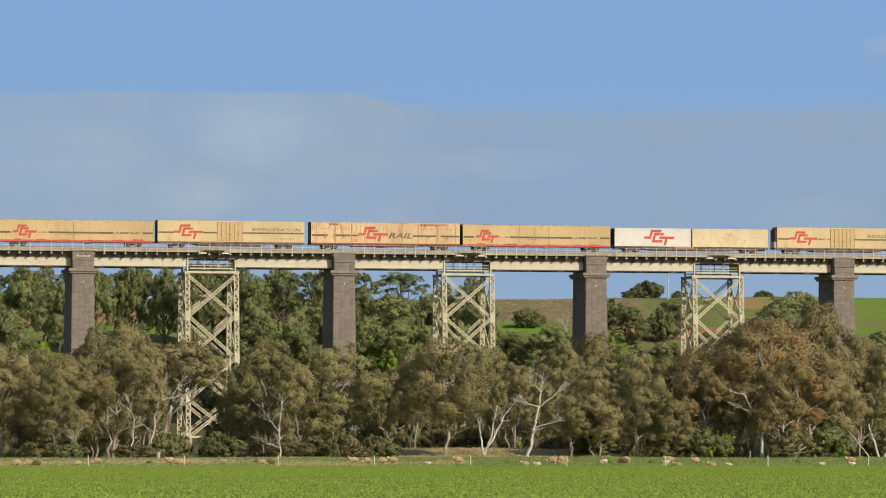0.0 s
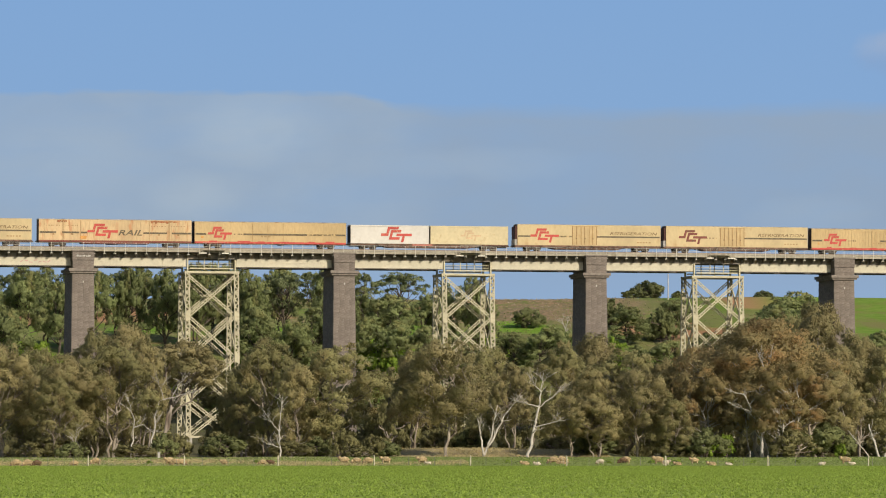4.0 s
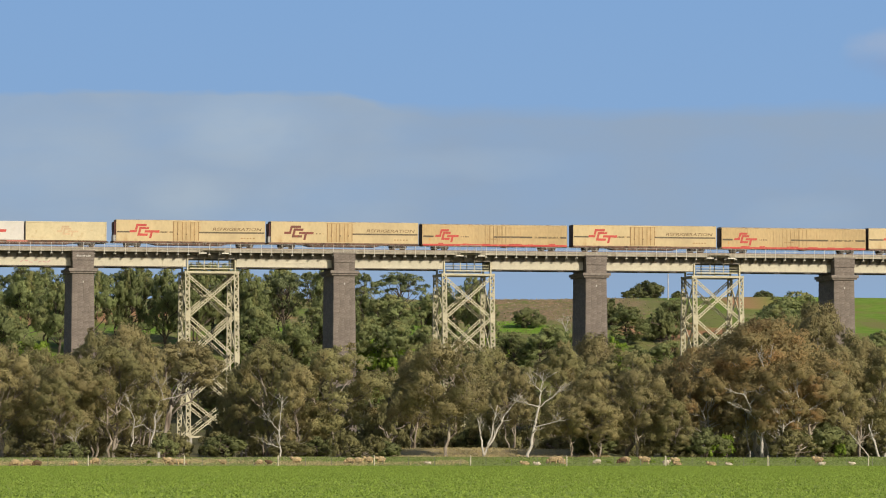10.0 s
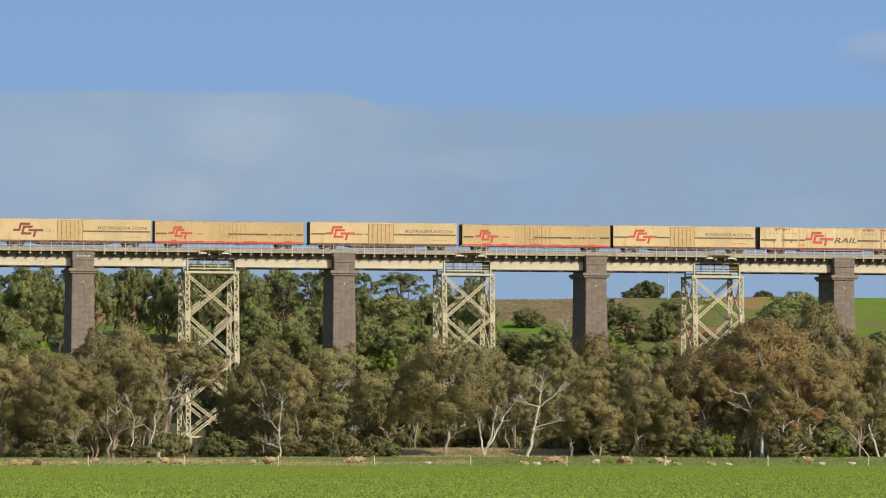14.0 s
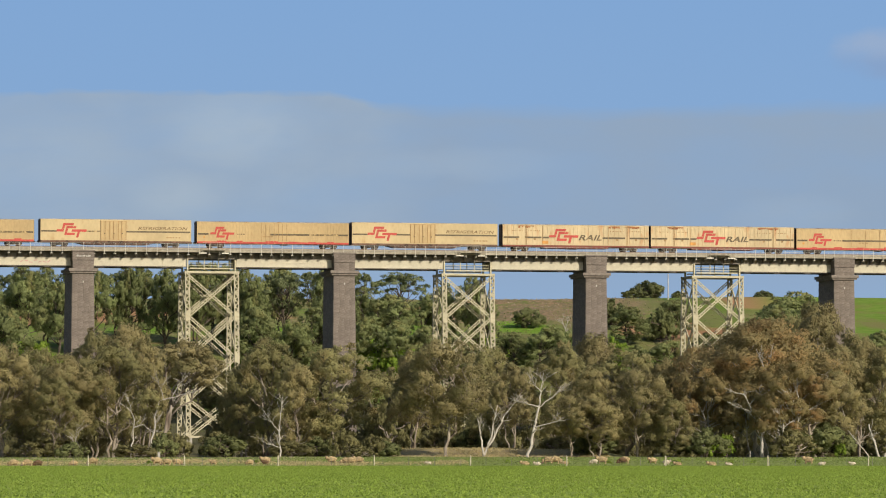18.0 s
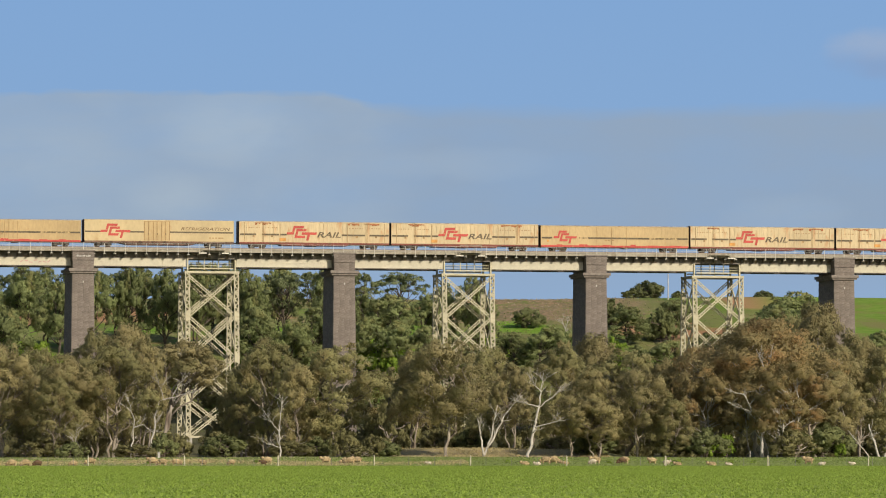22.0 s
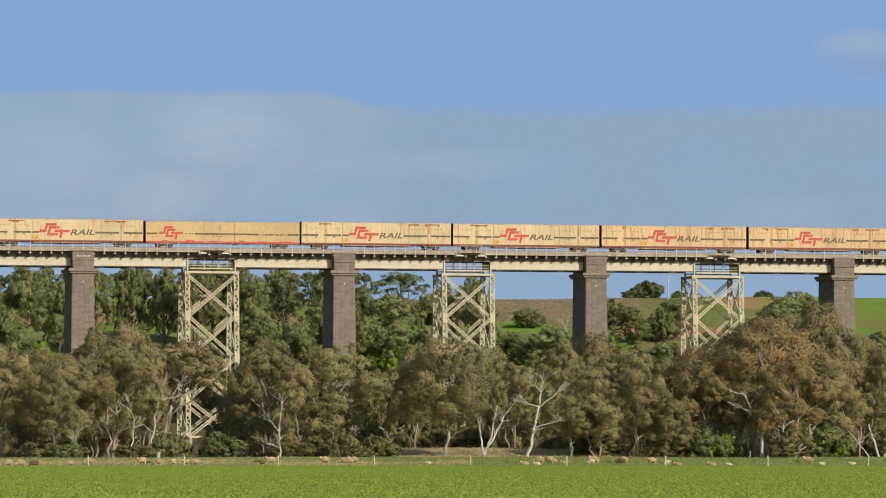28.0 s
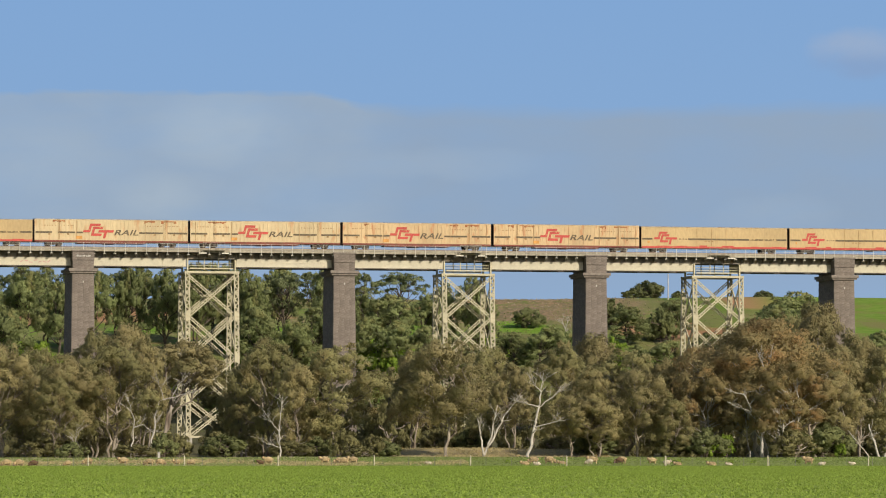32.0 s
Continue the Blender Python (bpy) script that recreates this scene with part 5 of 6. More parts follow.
def dead_tree(x, y, spec, seed, label):
    """Bleached leafless tree from forked limbs, in metres from its foot."""
    rr = random.Random(seed)
    p = thing("dead_tree", pose(x, y, ground_height(x, y) - 0.1), label, "tree", "dead trees")
    for j, (a, b, r0, r1, twigs) in enumerate(spec):
        r0, r1, twigs = r0 * 0.68, r1 * 0.68, twigs + 3
        g = Geo()
        path = limb(g, rr, a, b, r0, r1, 0.016, 8, 7)
        for _ in range(twigs):
            s = path[rr.randint(3, 6)]
            d = (Vector(b) - Vector(a)).normalized()
            e = s + (d + Vector((rr.gauss(0, 0.6), rr.gauss(0, 0.6), rr.gauss(0.15, 0.3)))).normalized() * rr.uniform(1.0, 2.4)
            limb(g, rr, s, e, max(0.035, r1 * 0.7), 0.015, 0.06, 3, 5)
            m = s.lerp(e, 0.55)
            limb(g, rr, m, m + Vector((rr.gauss(0, 0.7), rr.gauss(0, 0.7), rr.uniform(0.2, 1.1))), 0.03, 0.012, 0.06, 2, 4)
        part("trunk" if j == 0 else "limb", g, WHITE_BARK, p, smooth=True)
    return p


dead_tree(11.6, 604, [((0, 0, -0.3), (1.6, 0, 7.2), 0.36, 0.22, 1), ((1.6, 0, 7.2), (2.2, 0.3, 11.6), 0.2, 0.05, 5), ((1.5, 0, 6.8), (5.4, 0.4, 10.2), 0.15, 0.04, 5),
                      ((1.6, 0, 7.0), (-2.2, -0.4, 8.0), 0.15, 0.04, 4), ((0.9, 0, 4.2), (4.6, -0.5, 5.2), 0.14, 0.04, 4), ((1.9, 0.1, 9.0), (0.2, 0.2, 11.0), 0.11, 0.03, 3)], 5, "bleached white dead gum with bare forked limbs")
dead_tree(5.3, 606, [((0, 0, -0.3), (3.6, 0, 6.4), 0.3, 0.14, 3), ((0.3, 0, 0.3), (-0.6, 0.2, 5.4), 0.26, 0.1, 3), ((0.8, 0, 1.2), (2.2, -0.3, 7.2), 0.22, 0.08, 3),
                     ((3.2, 0, 5.8), (5.6, 0.2, 9.0), 0.13, 0.04, 3)], 6, "leaning pale multi-stemmed bare gum trunk")
dead_tree(-22.1, 600, [((0, 0, -0.3), (-0.2, 0, 4.6), 0.2, 0.11, 1), ((-0.2, 0, 3.6), (-2.6, 0, 6.8), 0.10, 0.03, 3), ((-0.1, 0, 4.4), (0.2, 0, 8.6), 0.10, 0.03, 3),
                       ((0, 0, 1.4), (-2.4, 0, 2.2), 0.10, 0.05, 2)], 7, "slender white-trunked gum with thin pale limbs")
dead_tree(-42.8, 640, [((0, 0, -0.5), (1.5, 1, 8.6), 0.24, 0.16, 0), ((1.5, 1, 8.6), (6.6, 1, 9.9), 0.16, 0.05, 3), ((2.2, 1, 8.9), (1.2, 1, 12.0), 0.11, 0.03, 3), ((3.4, 1, 9.2), (5.4, 1, 12.4), 0.11, 0.03, 3)], 8, "bare pale limbs rising from a gum")
dead_tree(43.8, 606.8, [((0, 0, -0.3), (0.2, 0, 3.6), 0.40, 0.26, 0), ((0.1, 0, 3.3), (-1.2, 0.5, 6.4), 0.18, 0.12, 0), ((-1.2, 0.5, 6.4), (-2.4, 0.6, 9.0), 0.14, 0.08, 1), ((-2.3, 0.6, 8.8), (-4.4, 0.8, 9.3), 0.11, 0.05, 1), ((-1.1, 0.5, 6.4), (-4.0, 0.3, 7.4), 0.11, 0.05, 1),
                      ((-1.6, 0.5, 7.4), (0.2, 0.6, 9.4), 0.13, 0.06, 1), ((0.3, 0, 3.4), (1.4, 5.5, 8.0), 0.26, 0.18, 0), ((1.4, 5.5, 8.0), (1.0, 5.5, 12.2), 0.17, 0.13, 0), ((1.0, 5.5, 12.2), (-0.3, 5.3, 15.2), 0.13, 0.05, 1), ((1.0, 5.5, 12.2), (1.9, 5.3, 14.6), 0.12, 0.04, 1)], 9, "thick white gum trunk forking under the red crown")
dead_tree(60.0, 606, [((0, 0, -0.3), (-1.5, 0, 4.6), 0.28, 0.14, 2), ((0.6, 0, -0.3), (1.6, 0, 5.0), 0.28, 0.12, 2), ((-1.4, 0, 0.0), (-4.4, 0, 3.8), 0.14, 0.07, 1)], 10, "pale twin gum trunks beside a leaning log")
dead_tree(-42.9, 606, [((0, 0, -0.3), (0.5, 0, 5.4), 0.17, 0.11, 0), ((0.5, 0, 5.2), (-0.5, 0, 8.8), 0.11, 0.03, 2), ((0.4, 0, 4.3), (1.7, 0, 4.7), 0.12, 0.09, 0), ((1.7, 0, 4.7), (3.2, 0, 3.5), 0.09, 0.03, 1)], 11, "slender pale gum trunk with a drooping limb")
dead_tree(-49.4, 607, [((0, 0, -0.3), (-1.9, 0, 3.2), 0.15, 0.07, 1), ((-1.2, 0, 2.0), (-1.0, 0, 4.4), 0.08, 0.03, 1)], 14, "leaning pale sapling trunk under the gums")
dead_tree(25.0, 905, [((0, 0, -0.3), (0.2, 0, 2.6), 0.22, 0.14, 2), ((0.15, 0, 2.2), (-0.7, 0, 4.4), 0.13, 0.04, 3), ((0.2, 0, 2.5), (0.9, 0, 4.6), 0.12, 0.03, 3)], 12, "small bleached dead tree on the hillside")

# mast on the hill
mast = thing("mast", pose(50.6, 990, ground_height(50.6, 990) - 0.2), "slender pale mast on the hilltop", "mast")
part("pole", Geo().tube([(0, 0, 0), (0, 0, 6)], [0.14, 0.10], 8), DULL_WHITE, mast)

# grey-green tussocks beside the sheep
for i, (x, y, w) in enumerate(((25.8, 546, 1.1), (29.0, 548, 1.2), (35.5, 544, 0.9), (38.3, 545, 0.9), (43.9, 546, 1.0), (8.1, 548, 0.8), (-23.0, 545, 0.9), (20.4, 543, 0.8), (-36.0, 541, 0.9))):
    tree("grass_tussock_shrub", LIMES[i % 2], x, y, ground_height(x, y) + 0.42, w, 40 * i, "low bright green tussock in the pasture", "pasture tussocks")

# ---- fence along the crop ----
POST = mat("fence_post", (0.44, 0.41, 0.30), 0.85, 0, 0.2, 0.5, 0.2, 0.1, 0.2)
WIRE = mat("fence_wire", (0.22, 0.21, 0.19), 0.5, 0.4, 0.1, 1.0, 0.0, 0.1, 0)
fence = thing("fence", pose(0, 513.5, 0), "post and wire fence between crop and pasture", "fence")
for x in (-52.4, -41.3, -30.1, -19.2, -8.0, 3.2, 14.4, 25.9, 37.8, 49.5, 61.0):
    part("post", Geo().tube([(x, 0, -0.3), (x, 0, 1.2), (x, 0, 1.28)], [0.09, 0.085, 0.05], 8), POST, fence)
for i in range(38):
    x = -55 + i * 3.0
    part("dropper", Geo().box(x - 0.02, x + 0.02, -0.02, 0.02, 0.0, 1.05), WIRE, fence)
for z in (0.3, 0.6, 0.88, 1.1):
    part("wire", Geo().beam((-58, 0, z), (70, 0, z), 0.012, 0.012), WIRE, fence)
sign = thing("white_marker_post", pose(-38.5, 598, ground_height(-38.5, 598)), "short white marker post under the trees", "marker")
part("post", Geo().box(-0.17, 0.17, -0.1, 0.1, -0.2, 0.75), DULL_WHITE, sign)
part("cap", Geo().box(-0.2, 0.2, -0.13, 0.13, 0.75, 0.82), DULL_WHITE, sign)

# ---- sheep ----
WOOL = mat("wool", (0.35, 0.265, 0.145), 0.95, 0, 0.4, 0.25, 0.2, 0.06, 0.6, 0.04, per=0.15, sheen=0.1)
WOOL_DARK = mat("dark_wool", (0.125, 0.075, 0.04), 0.95, 0, 0.2, 0.4, 0.2, 0.06, 0.6, 0.04)
WOOL_WHITE = mat("lamb_wool", (0.46, 0.40, 0.30), 0.95, 0, 0.1, 0.4, 0.15, 0.06, 0.5, 0.04)
FACE = mat("sheep_face", (0.20, 0.145, 0.10), 0.8, 0, 0.1, 0.3, 0.1, 0.1, 0)


def ball(cx, cy, cz, rx, ry, rz, seed, lump=0.3):
    bm = bmesh.new()
    bmesh.ops.create_icosphere(bm, subdivisions=3, radius=1)
    for v in bm.verts:
        k = 1 + lump * noise.noise(v.co * 4.2 + Vector((seed, 0, 0)))
        v.co = Vector((cx + v.co.x * rx * k, cy + v.co.y * ry * k, cz + v.co.z * rz * k))
    me = bpy.data.meshes.new("wool")
    bm.to_mesh(me)
    bm.free()
    me.polygons.foreach_set("use_smooth", [True] * len(me.polygons))
    return me


def sheep(kind, grazing, lying, k, label, name="sheep"):
    """Faces -x; feet on z 0."""
    wool = {"ewe": WOOL, "dark": WOOL_DARK, "lamb": WOOL_WHITE}[kind]
    p = thing(name, Matrix(), label, "sheep", "grazing flock")
    drop = 0.36 if lying else 0.0
    me = ball(0, 0, 0.60 - drop, 0.53, 0.28, 0.33, k)
    me.materials.append(wool)
    part("fleece", me, None, p)
    hz, hx = (0.24, -0.66) if grazing else (0.86, -0.62)
    if lying:
        hz, hx = 0.55, -0.58
    me = ball((hx - 0.42) / 2 - 0.02, 0, (hz + 0.68 - drop) / 2, 0.20, 0.13, 0.20, k + 3)
    me.materials.append(wool)
    part("neck", me, None, p)
    me = ball(hx, 0, hz, 0.17, 0.085, 0.10, k + 5, 0.03)
    me.materials.append(FACE if kind != "dark" else WOOL_DARK)
    head = part("head", me, None, p)
    for y in (-1, 1):
        part("ear", Geo().add([(hx + 0.08, y * 0.07, hz + 0.06), (hx + 0.12, y * 0.2, hz + 0.04), (hx + 0.05, y * 0.19, hz + 0.0), (hx + 0.09, y * 0.1, hz + 0.02)], [(0, 1, 2, 3), (3, 2, 1, 0)]), FACE, head)
    if not lying:
        for x in (-0.32, 0.34):
            for y in (-0.13, 0.13):
                part("leg", Geo().tube([(x, y, 0.5), (x + 0.02, y, 0.25), (x, y, 0.0)], [0.10, 0.075, 0.065], 6), wool, p)
    me = ball(0.52, 0, 0.62 - drop, 0.07, 0.06, 0.13, k + 9)
    me.materials.append(wool)
    part("tail", me, None, p)
    return p


SHEEP = []
SHEEP.append((sheep("ewe", True, False, 45, "fawn woolly sheep grazing in the pasture", "sheep"), 516.3, 0.98, 0, [(0, -49.84), (7, -49.97), (13, -50.11), (20, -50.31), (25.5, -50.70), (32, -51.03)]))
SHEEP.append((sheep("ewe", True, False, 46, "fawn woolly sheep grazing in the pasture", "sheep"), 516.5, 0.98, 20, [(0, -48.53), (7, -48.60), (13, -48.60), (20, -48.67), (25.5, -49.26), (32, -49.60)]))
SHEEP.append((sheep("dark", True, False, 45, "dark brown sheep grazing in the pasture", "sheep"), 516.6, 0.88, 10, [(0, -47.56), (7, -47.49), (13, -47.49), (20, -47.36), (25.5, -47.69), (32, -47.89)]))
SHEEP.append((sheep("ewe", True, False, 43, "fawn woolly sheep grazing in the pasture", "sheep"), 519.0, 0.78, 0, [(0, -42.99), (7, -43.45), (13, -43.45), (20, -43.45), (25.5, -43.65), (32, -44.11)]))
SHEEP.append((sheep("ewe", True, False, 45, "fawn woolly sheep grazing in the pasture", "sheep"), 530.9, 1.03, 15, [(0, -41.59), (7, -41.80), (13, -41.80), (20, -42.27), (25.5, -42.48), (32, -42.68)]))
SHEEP.append((sheep("ewe", False, False, 41, "fawn woolly sheep standing in the pasture", "sheep"), 531.9, 1.08, 0, [(0, -32.87), (7, -33.01), (13, -33.35), (20, -34.85), (25.5, -35.39), (32, -38.53)]))
SHEEP.append((sheep("ewe", True, False, 41, "fawn woolly sheep grazing in the pasture", "sheep"), 525.0, 0.98, 0, [(0, -31.70), (7, -31.84), (13, -31.84), (20, -33.25), (25.5, -33.45), (32, -34.93)]))
SHEEP.append((sheep("ewe", True, False, 45, "fawn woolly sheep grazing in the pasture", "sheep"), 527.0, 0.93, 180, [(0, -31.28), (7, -31.28), (13, -31.28), (20, -31.89), (25.5, -31.82), (32, -33.78)]))
SHEEP.append((sheep("ewe", False, False, 41, "fawn woolly sheep standing in the pasture", "sheep"), 528.0, 0.78, 0, [(0, -26.19), (7, -26.19), (13, -26.67), (20, -28.02), (25.5, -29.98), (32, -31.88)]))
SHEEP.append((sheep("ewe", True, False, 41, "fawn woolly sheep grazing in the pasture", "sheep"), 528.9, 0.78, 0, [(0, -21.70), (7, -21.56), (13, -22.65), (20, -23.87), (25.5, -28.42), (32, -30.11)]))
SHEEP.append((sheep("dark", False, False, 46, "dark brown young sheep standing in the pasture", "sheep"), 528.0, 0.73, 0, [(0, -20.51), (7, -20.65), (13, -20.98), (20, -21.39), (25.5, -21.59), (32, -21.79)]))
SHEEP.append((sheep("ewe", False, False, 44, "fawn woolly sheep standing in the pasture", "sheep"), 536.9, 1.08, 0, [(0, -10.88), (7, -14.18), (13, -20.58), (20, -21.61), (25.5, -20.86), (32, -21.27)]))
SHEEP.append((sheep("ewe", True, False, 41, "fawn woolly sheep grazing in the pasture", "sheep"), 535.9, 0.98, 10, [(0, -9.20), (7, -11.13), (13, -11.41), (20, -11.88), (25.5, -11.88), (32, -12.65)]))
SHEEP.append((sheep("ewe", True, False, 46, "fawn woolly sheep grazing in the pasture", "sheep"), 534.9, 1.03, 0, [(0, -7.34), (7, -9.88), (13, -10.42), (20, -11.24), (25.5, -11.24), (32, -12.00)]))
SHEEP.append((sheep("ewe", False, False, 41, "fawn woolly sheep standing in the pasture", "sheep"), 538.9, 1.08, 0, [(0, -6.15), (7, -7.87), (13, -9.95), (20, -10.36), (25.5, -10.78), (32, -10.99)]))
SHEEP.append((sheep("ewe", False, False, 42, "fawn woolly sheep standing in the pasture", "sheep"), 539.4, 1.08, 0, [(0, 1.87), (7, -5.39), (13, -9.75), (20, -14.25), (25.5, -14.38), (32, -14.45)]))
SHEEP.append((sheep("lamb", False, True, 41, "small white lamb lying in the grass", "lamb"), 534.9, 0.69, 0, [(0, -1.78), (32, -1.71)]))
SHEEP.append((sheep("ewe", False, True, 32, "fawn sheep lying in the grass", "sheep"), 529.9, 0.93, 0, [(0, 9.85), (32, 9.85)]))
SHEEP.append((sheep("lamb", False, True, 35, "small white lamb lying in the grass", "lamb"), 528.0, 0.78, 0, [(0, 11.30), (32, 11.30)]))
SHEEP.append((sheep("ewe", True, False, 40, "fawn woolly sheep grazing in the pasture", "sheep"), 538.9, 1.08, 0, [(0, 13.34), (7, 13.54), (13, 13.19), (20, 12.71), (25.5, 12.16), (32, 11.06)]))
SHEEP.append((sheep("ewe", True, False, 41, "fawn woolly sheep grazing in the pasture", "sheep"), 539.4, 1.13, 170, [(0, 14.52), (7, 14.38), (13, 13.90), (20, 13.69), (25.5, 13.21), (32, 13.00)]))
SHEEP.append((sheep("ewe", False, True, 35, "fawn sheep lying in the grass", "sheep"), 534.9, 0.88, 0, [(0, 14.47), (13, 14.60), (25.5, 14.82), (32, 14.40)]))
SHEEP.append((sheep("lamb", True, False, 44, "small pale lamb grazing in the pasture", "lamb"), 534.9, 0.78, 0, [(0, 19.54), (7, 18.86), (13, 18.65), (20, 18.24), (25.5, 18.11), (32, 17.76)]))
SHEEP.append((sheep("dark", True, False, 41, "dark brown sheep grazing in the pasture", "sheep"), 539.9, 0.93, 0, [(0, 22.08), (7, 22.01), (13, 21.94), (20, 21.94), (32, 21.60)]))
SHEEP.append((sheep("ewe", True, False, 43, "fawn woolly sheep grazing in the pasture", "sheep"), 540.4, 1.08, 0, [(0, 22.38), (7, 22.38), (13, 22.31), (20, 22.24), (32, 21.90)]))
SHEEP.append((sheep("ewe", False, False, 46, "fawn woolly sheep standing in the pasture", "sheep"), 537.9, 1.13, 0, [(0, 27.58), (7, 25.44), (13, 23.24), (20, 18.69), (25.5, 18.55), (32, 18.27)]))
SHEEP.append((sheep("ewe", False, False, 41, "fawn woolly sheep standing in the pasture", "sheep"), 538.9, 0.93, 0, [(0, 30.88), (7, 29.98), (13, 26.81), (20, 25.56), (25.5, 25.56), (32, 25.56)]))
SHEEP.append((sheep("lamb", False, False, 40, "small pale lamb standing in the pasture", "lamb"), 525.0, 0.78, 180, [(0, 26.52), (32, 26.66)]))
SHEEP.append((sheep("ewe", False, True, 34, "fawn sheep lying in the grass", "sheep"), 527.0, 0.83, 0, [(0, 28.04), (32, 28.04)]))
SHEEP.append((sheep("ewe", False, True, 30, "fawn sheep lying in the grass", "sheep"), 525.0, 0.93, 0, [(0, 31.97), (32, 31.97)]))
SHEEP.append((sheep("lamb", False, True, 36, "small white lamb lying in the grass", "lamb"), 525.0, 0.69, 0, [(0, 34.06), (32, 34.06)]))
SHEEP.append((sheep("lamb", False, True, 36, "small white lamb lying in the grass", "lamb"), 528.9, 0.73, 180, [(0, 45.36), (32, 45.36)]))
SHEEP.append((sheep("ewe", False, False, 46, "fawn woolly sheep standing in the pasture", "sheep"), 537.9, 1.08, 0, [(0, 49.72), (7, 47.86), (13, 44.55), (20, 44.55), (32, 44.55)]))
SHEEP.append((sheep("lamb", False, True, 40, "small white lamb lying in the grass", "lamb"), 530.9, 0.73, 0, [(0, 49.28), (32, 49.28)]))


def motions_sheep():
    for ob, y, k, turn, rows in SHEEP:
        ob.scale = (k, k, k)
        walk(ob, [(t, pose(x, y, ground_height(x, y) - 0.10 * k, 0, 0, turn)) for t, x in rows])

# ---- crop leaves, pasture tufts ----


def tufts(name, count, seed, x_of, y_range, height, width, material, blades=3, keep=None):
    rng = np.random.default_rng(seed)
    u = rng.uniform(0, 1, count)
    y0, y1 = y_range
    y = np.sqrt(y0 ** 2 + u * (y1 ** 2 - y0 ** 2))
    x = rng.uniform(-1, 1, count) * x_of(y)
    if keep is not None:
        m = keep(x, y, rng)
        x, y = x[m], y[m]
    z = np.array([ground_height(a, b) for a, b in zip(x, y)]) if y1 > 516 else np.zeros(len(x))
    base = np.repeat(np.stack([x, y, z], 1), blades, 0)
    n = len(base)
    base[:, :2] += rng.normal(0, width * 1.2, (n, 2))
    a = rng.uniform(0, 2 * np.pi, n)
    s = np.stack([np.cos(a), np.sin(a), np.zeros(n)], 1) * (width * rng.uniform(0.6, 1.3, n))[:, None]
    h = (height * rng.uniform(0.5, 1.3, n))[:, None]
    tip = base + np.stack([rng.normal(0, 0.6, n), rng.normal(0, 0.6, n), np.ones(n)], 1) * h
    low = base * 0.75 + tip * 0.25
    v = np.stack([low - s, low + s, tip], 1).reshape(-1, 3)
    me = array_mesh(name, v, np.arange(n * 3).reshape(-1, 3), material)
    return new(name, me)


CROP_LEAF = leaf_mat("crop_leaves", (0.270, 0.356, 0.066), 0.08, 0.18, 0.6)
DRY_GRASS = leaf_mat("dry_grass", (0.60, 0.50, 0.26), 0.15, 0.2, 0.8)
GREEN_GRASS = leaf_mat("pasture_grass", (0.27, 0.345, 0.092), 0.15, 0.3, 0.7)
tagged(tufts("crop_plants", 85000, 1, lambda y: y * 0.106 + 2, (150, 514), 0.10, 0.045, CROP_LEAF), "bright green young crop plants covering the field", "crop", kind="stuff")
tagged(tufts("pasture_grass", 34000, 2, lambda y: y * 0.112 + 3, (515, 606), 0.10, 0.04, GREEN_GRASS), "short green pasture grass", "grass", kind="stuff")


def dry_where(x, y, rng):
    band = np.exp(-((y - 545 - 12 * np.sin(x / 7.0)) / 14.0) ** 2) * (x < 3) + ((y > 604) & (y < 640)) * ((x > -9) & (x < 23)) * 0.9
    return rng.uniform(0, 1, len(x)) < np.clip(band, 0, 1) * (0.35 + 0.65 * (np.sin(x / 3.1) > -0.2))


tagged(tufts("dry_grass", 80000, 3, lambda y: y * 0.112 + 3, (517, 640), 0.20, 0.05, DRY_GRASS, 3, dry_where), "pale dry grass tufts in the pasture", "dry grass", kind="stuff")
HILL_GRASS = leaf_mat("hill_grass", (0.165, 0.205, 0.06), 0.3, 0.35, 0.8, (0.30, 0.23, 0.12), 0.5)
tagged(tufts("hill_scrub", 15000, 4, lambda y: y * 0.115 + 4, (765, 1004), 0.2, 0.12, HILL_GRASS, 3, lambda x, y, rng: x < 64 + rng.uniform(0, 6, len(x))), "low green and straw-coloured scrub on the hillside", "grass", kind="stuff")

RUBBLE = mat("hill_rubble", (0.26, 0.205, 0.14), 0.9, 0, 0.3, 0.6, 0.2, 0.2, 0.2)


def rubble():
    """Loose stones on the bare hilltop, three-sided chips."""
    rng, g = np.random.default_rng(8), Geo()
    for x, y, s in zip(rng.uniform(2, 46, 1500), rng.uniform(925, 1000, 1500), rng.uniform(0.08, 0.3, 1500)):
        z, a = ground_height(x, y), rng.uniform(0, 6.28)
        ring = [(x + s * math.cos(a + k * 2.1), y + s * math.sin(a + k * 2.1), z - 0.05) for k in range(3)]
        g.add(ring + [(x + 0.2 * s, y, z + s * rng.uniform(0.5, 1.1))], [(0, 1, 3), (1, 2, 3), (2, 0, 3)])
    return new("hill_rubble", g.mesh("hill_rubble", RUBBLE))


tagged(rubble(), "scattered pale stones on the brown hilltop", "stones", kind="stuff")
# ---- clouds: thin veils far behind the hill ----


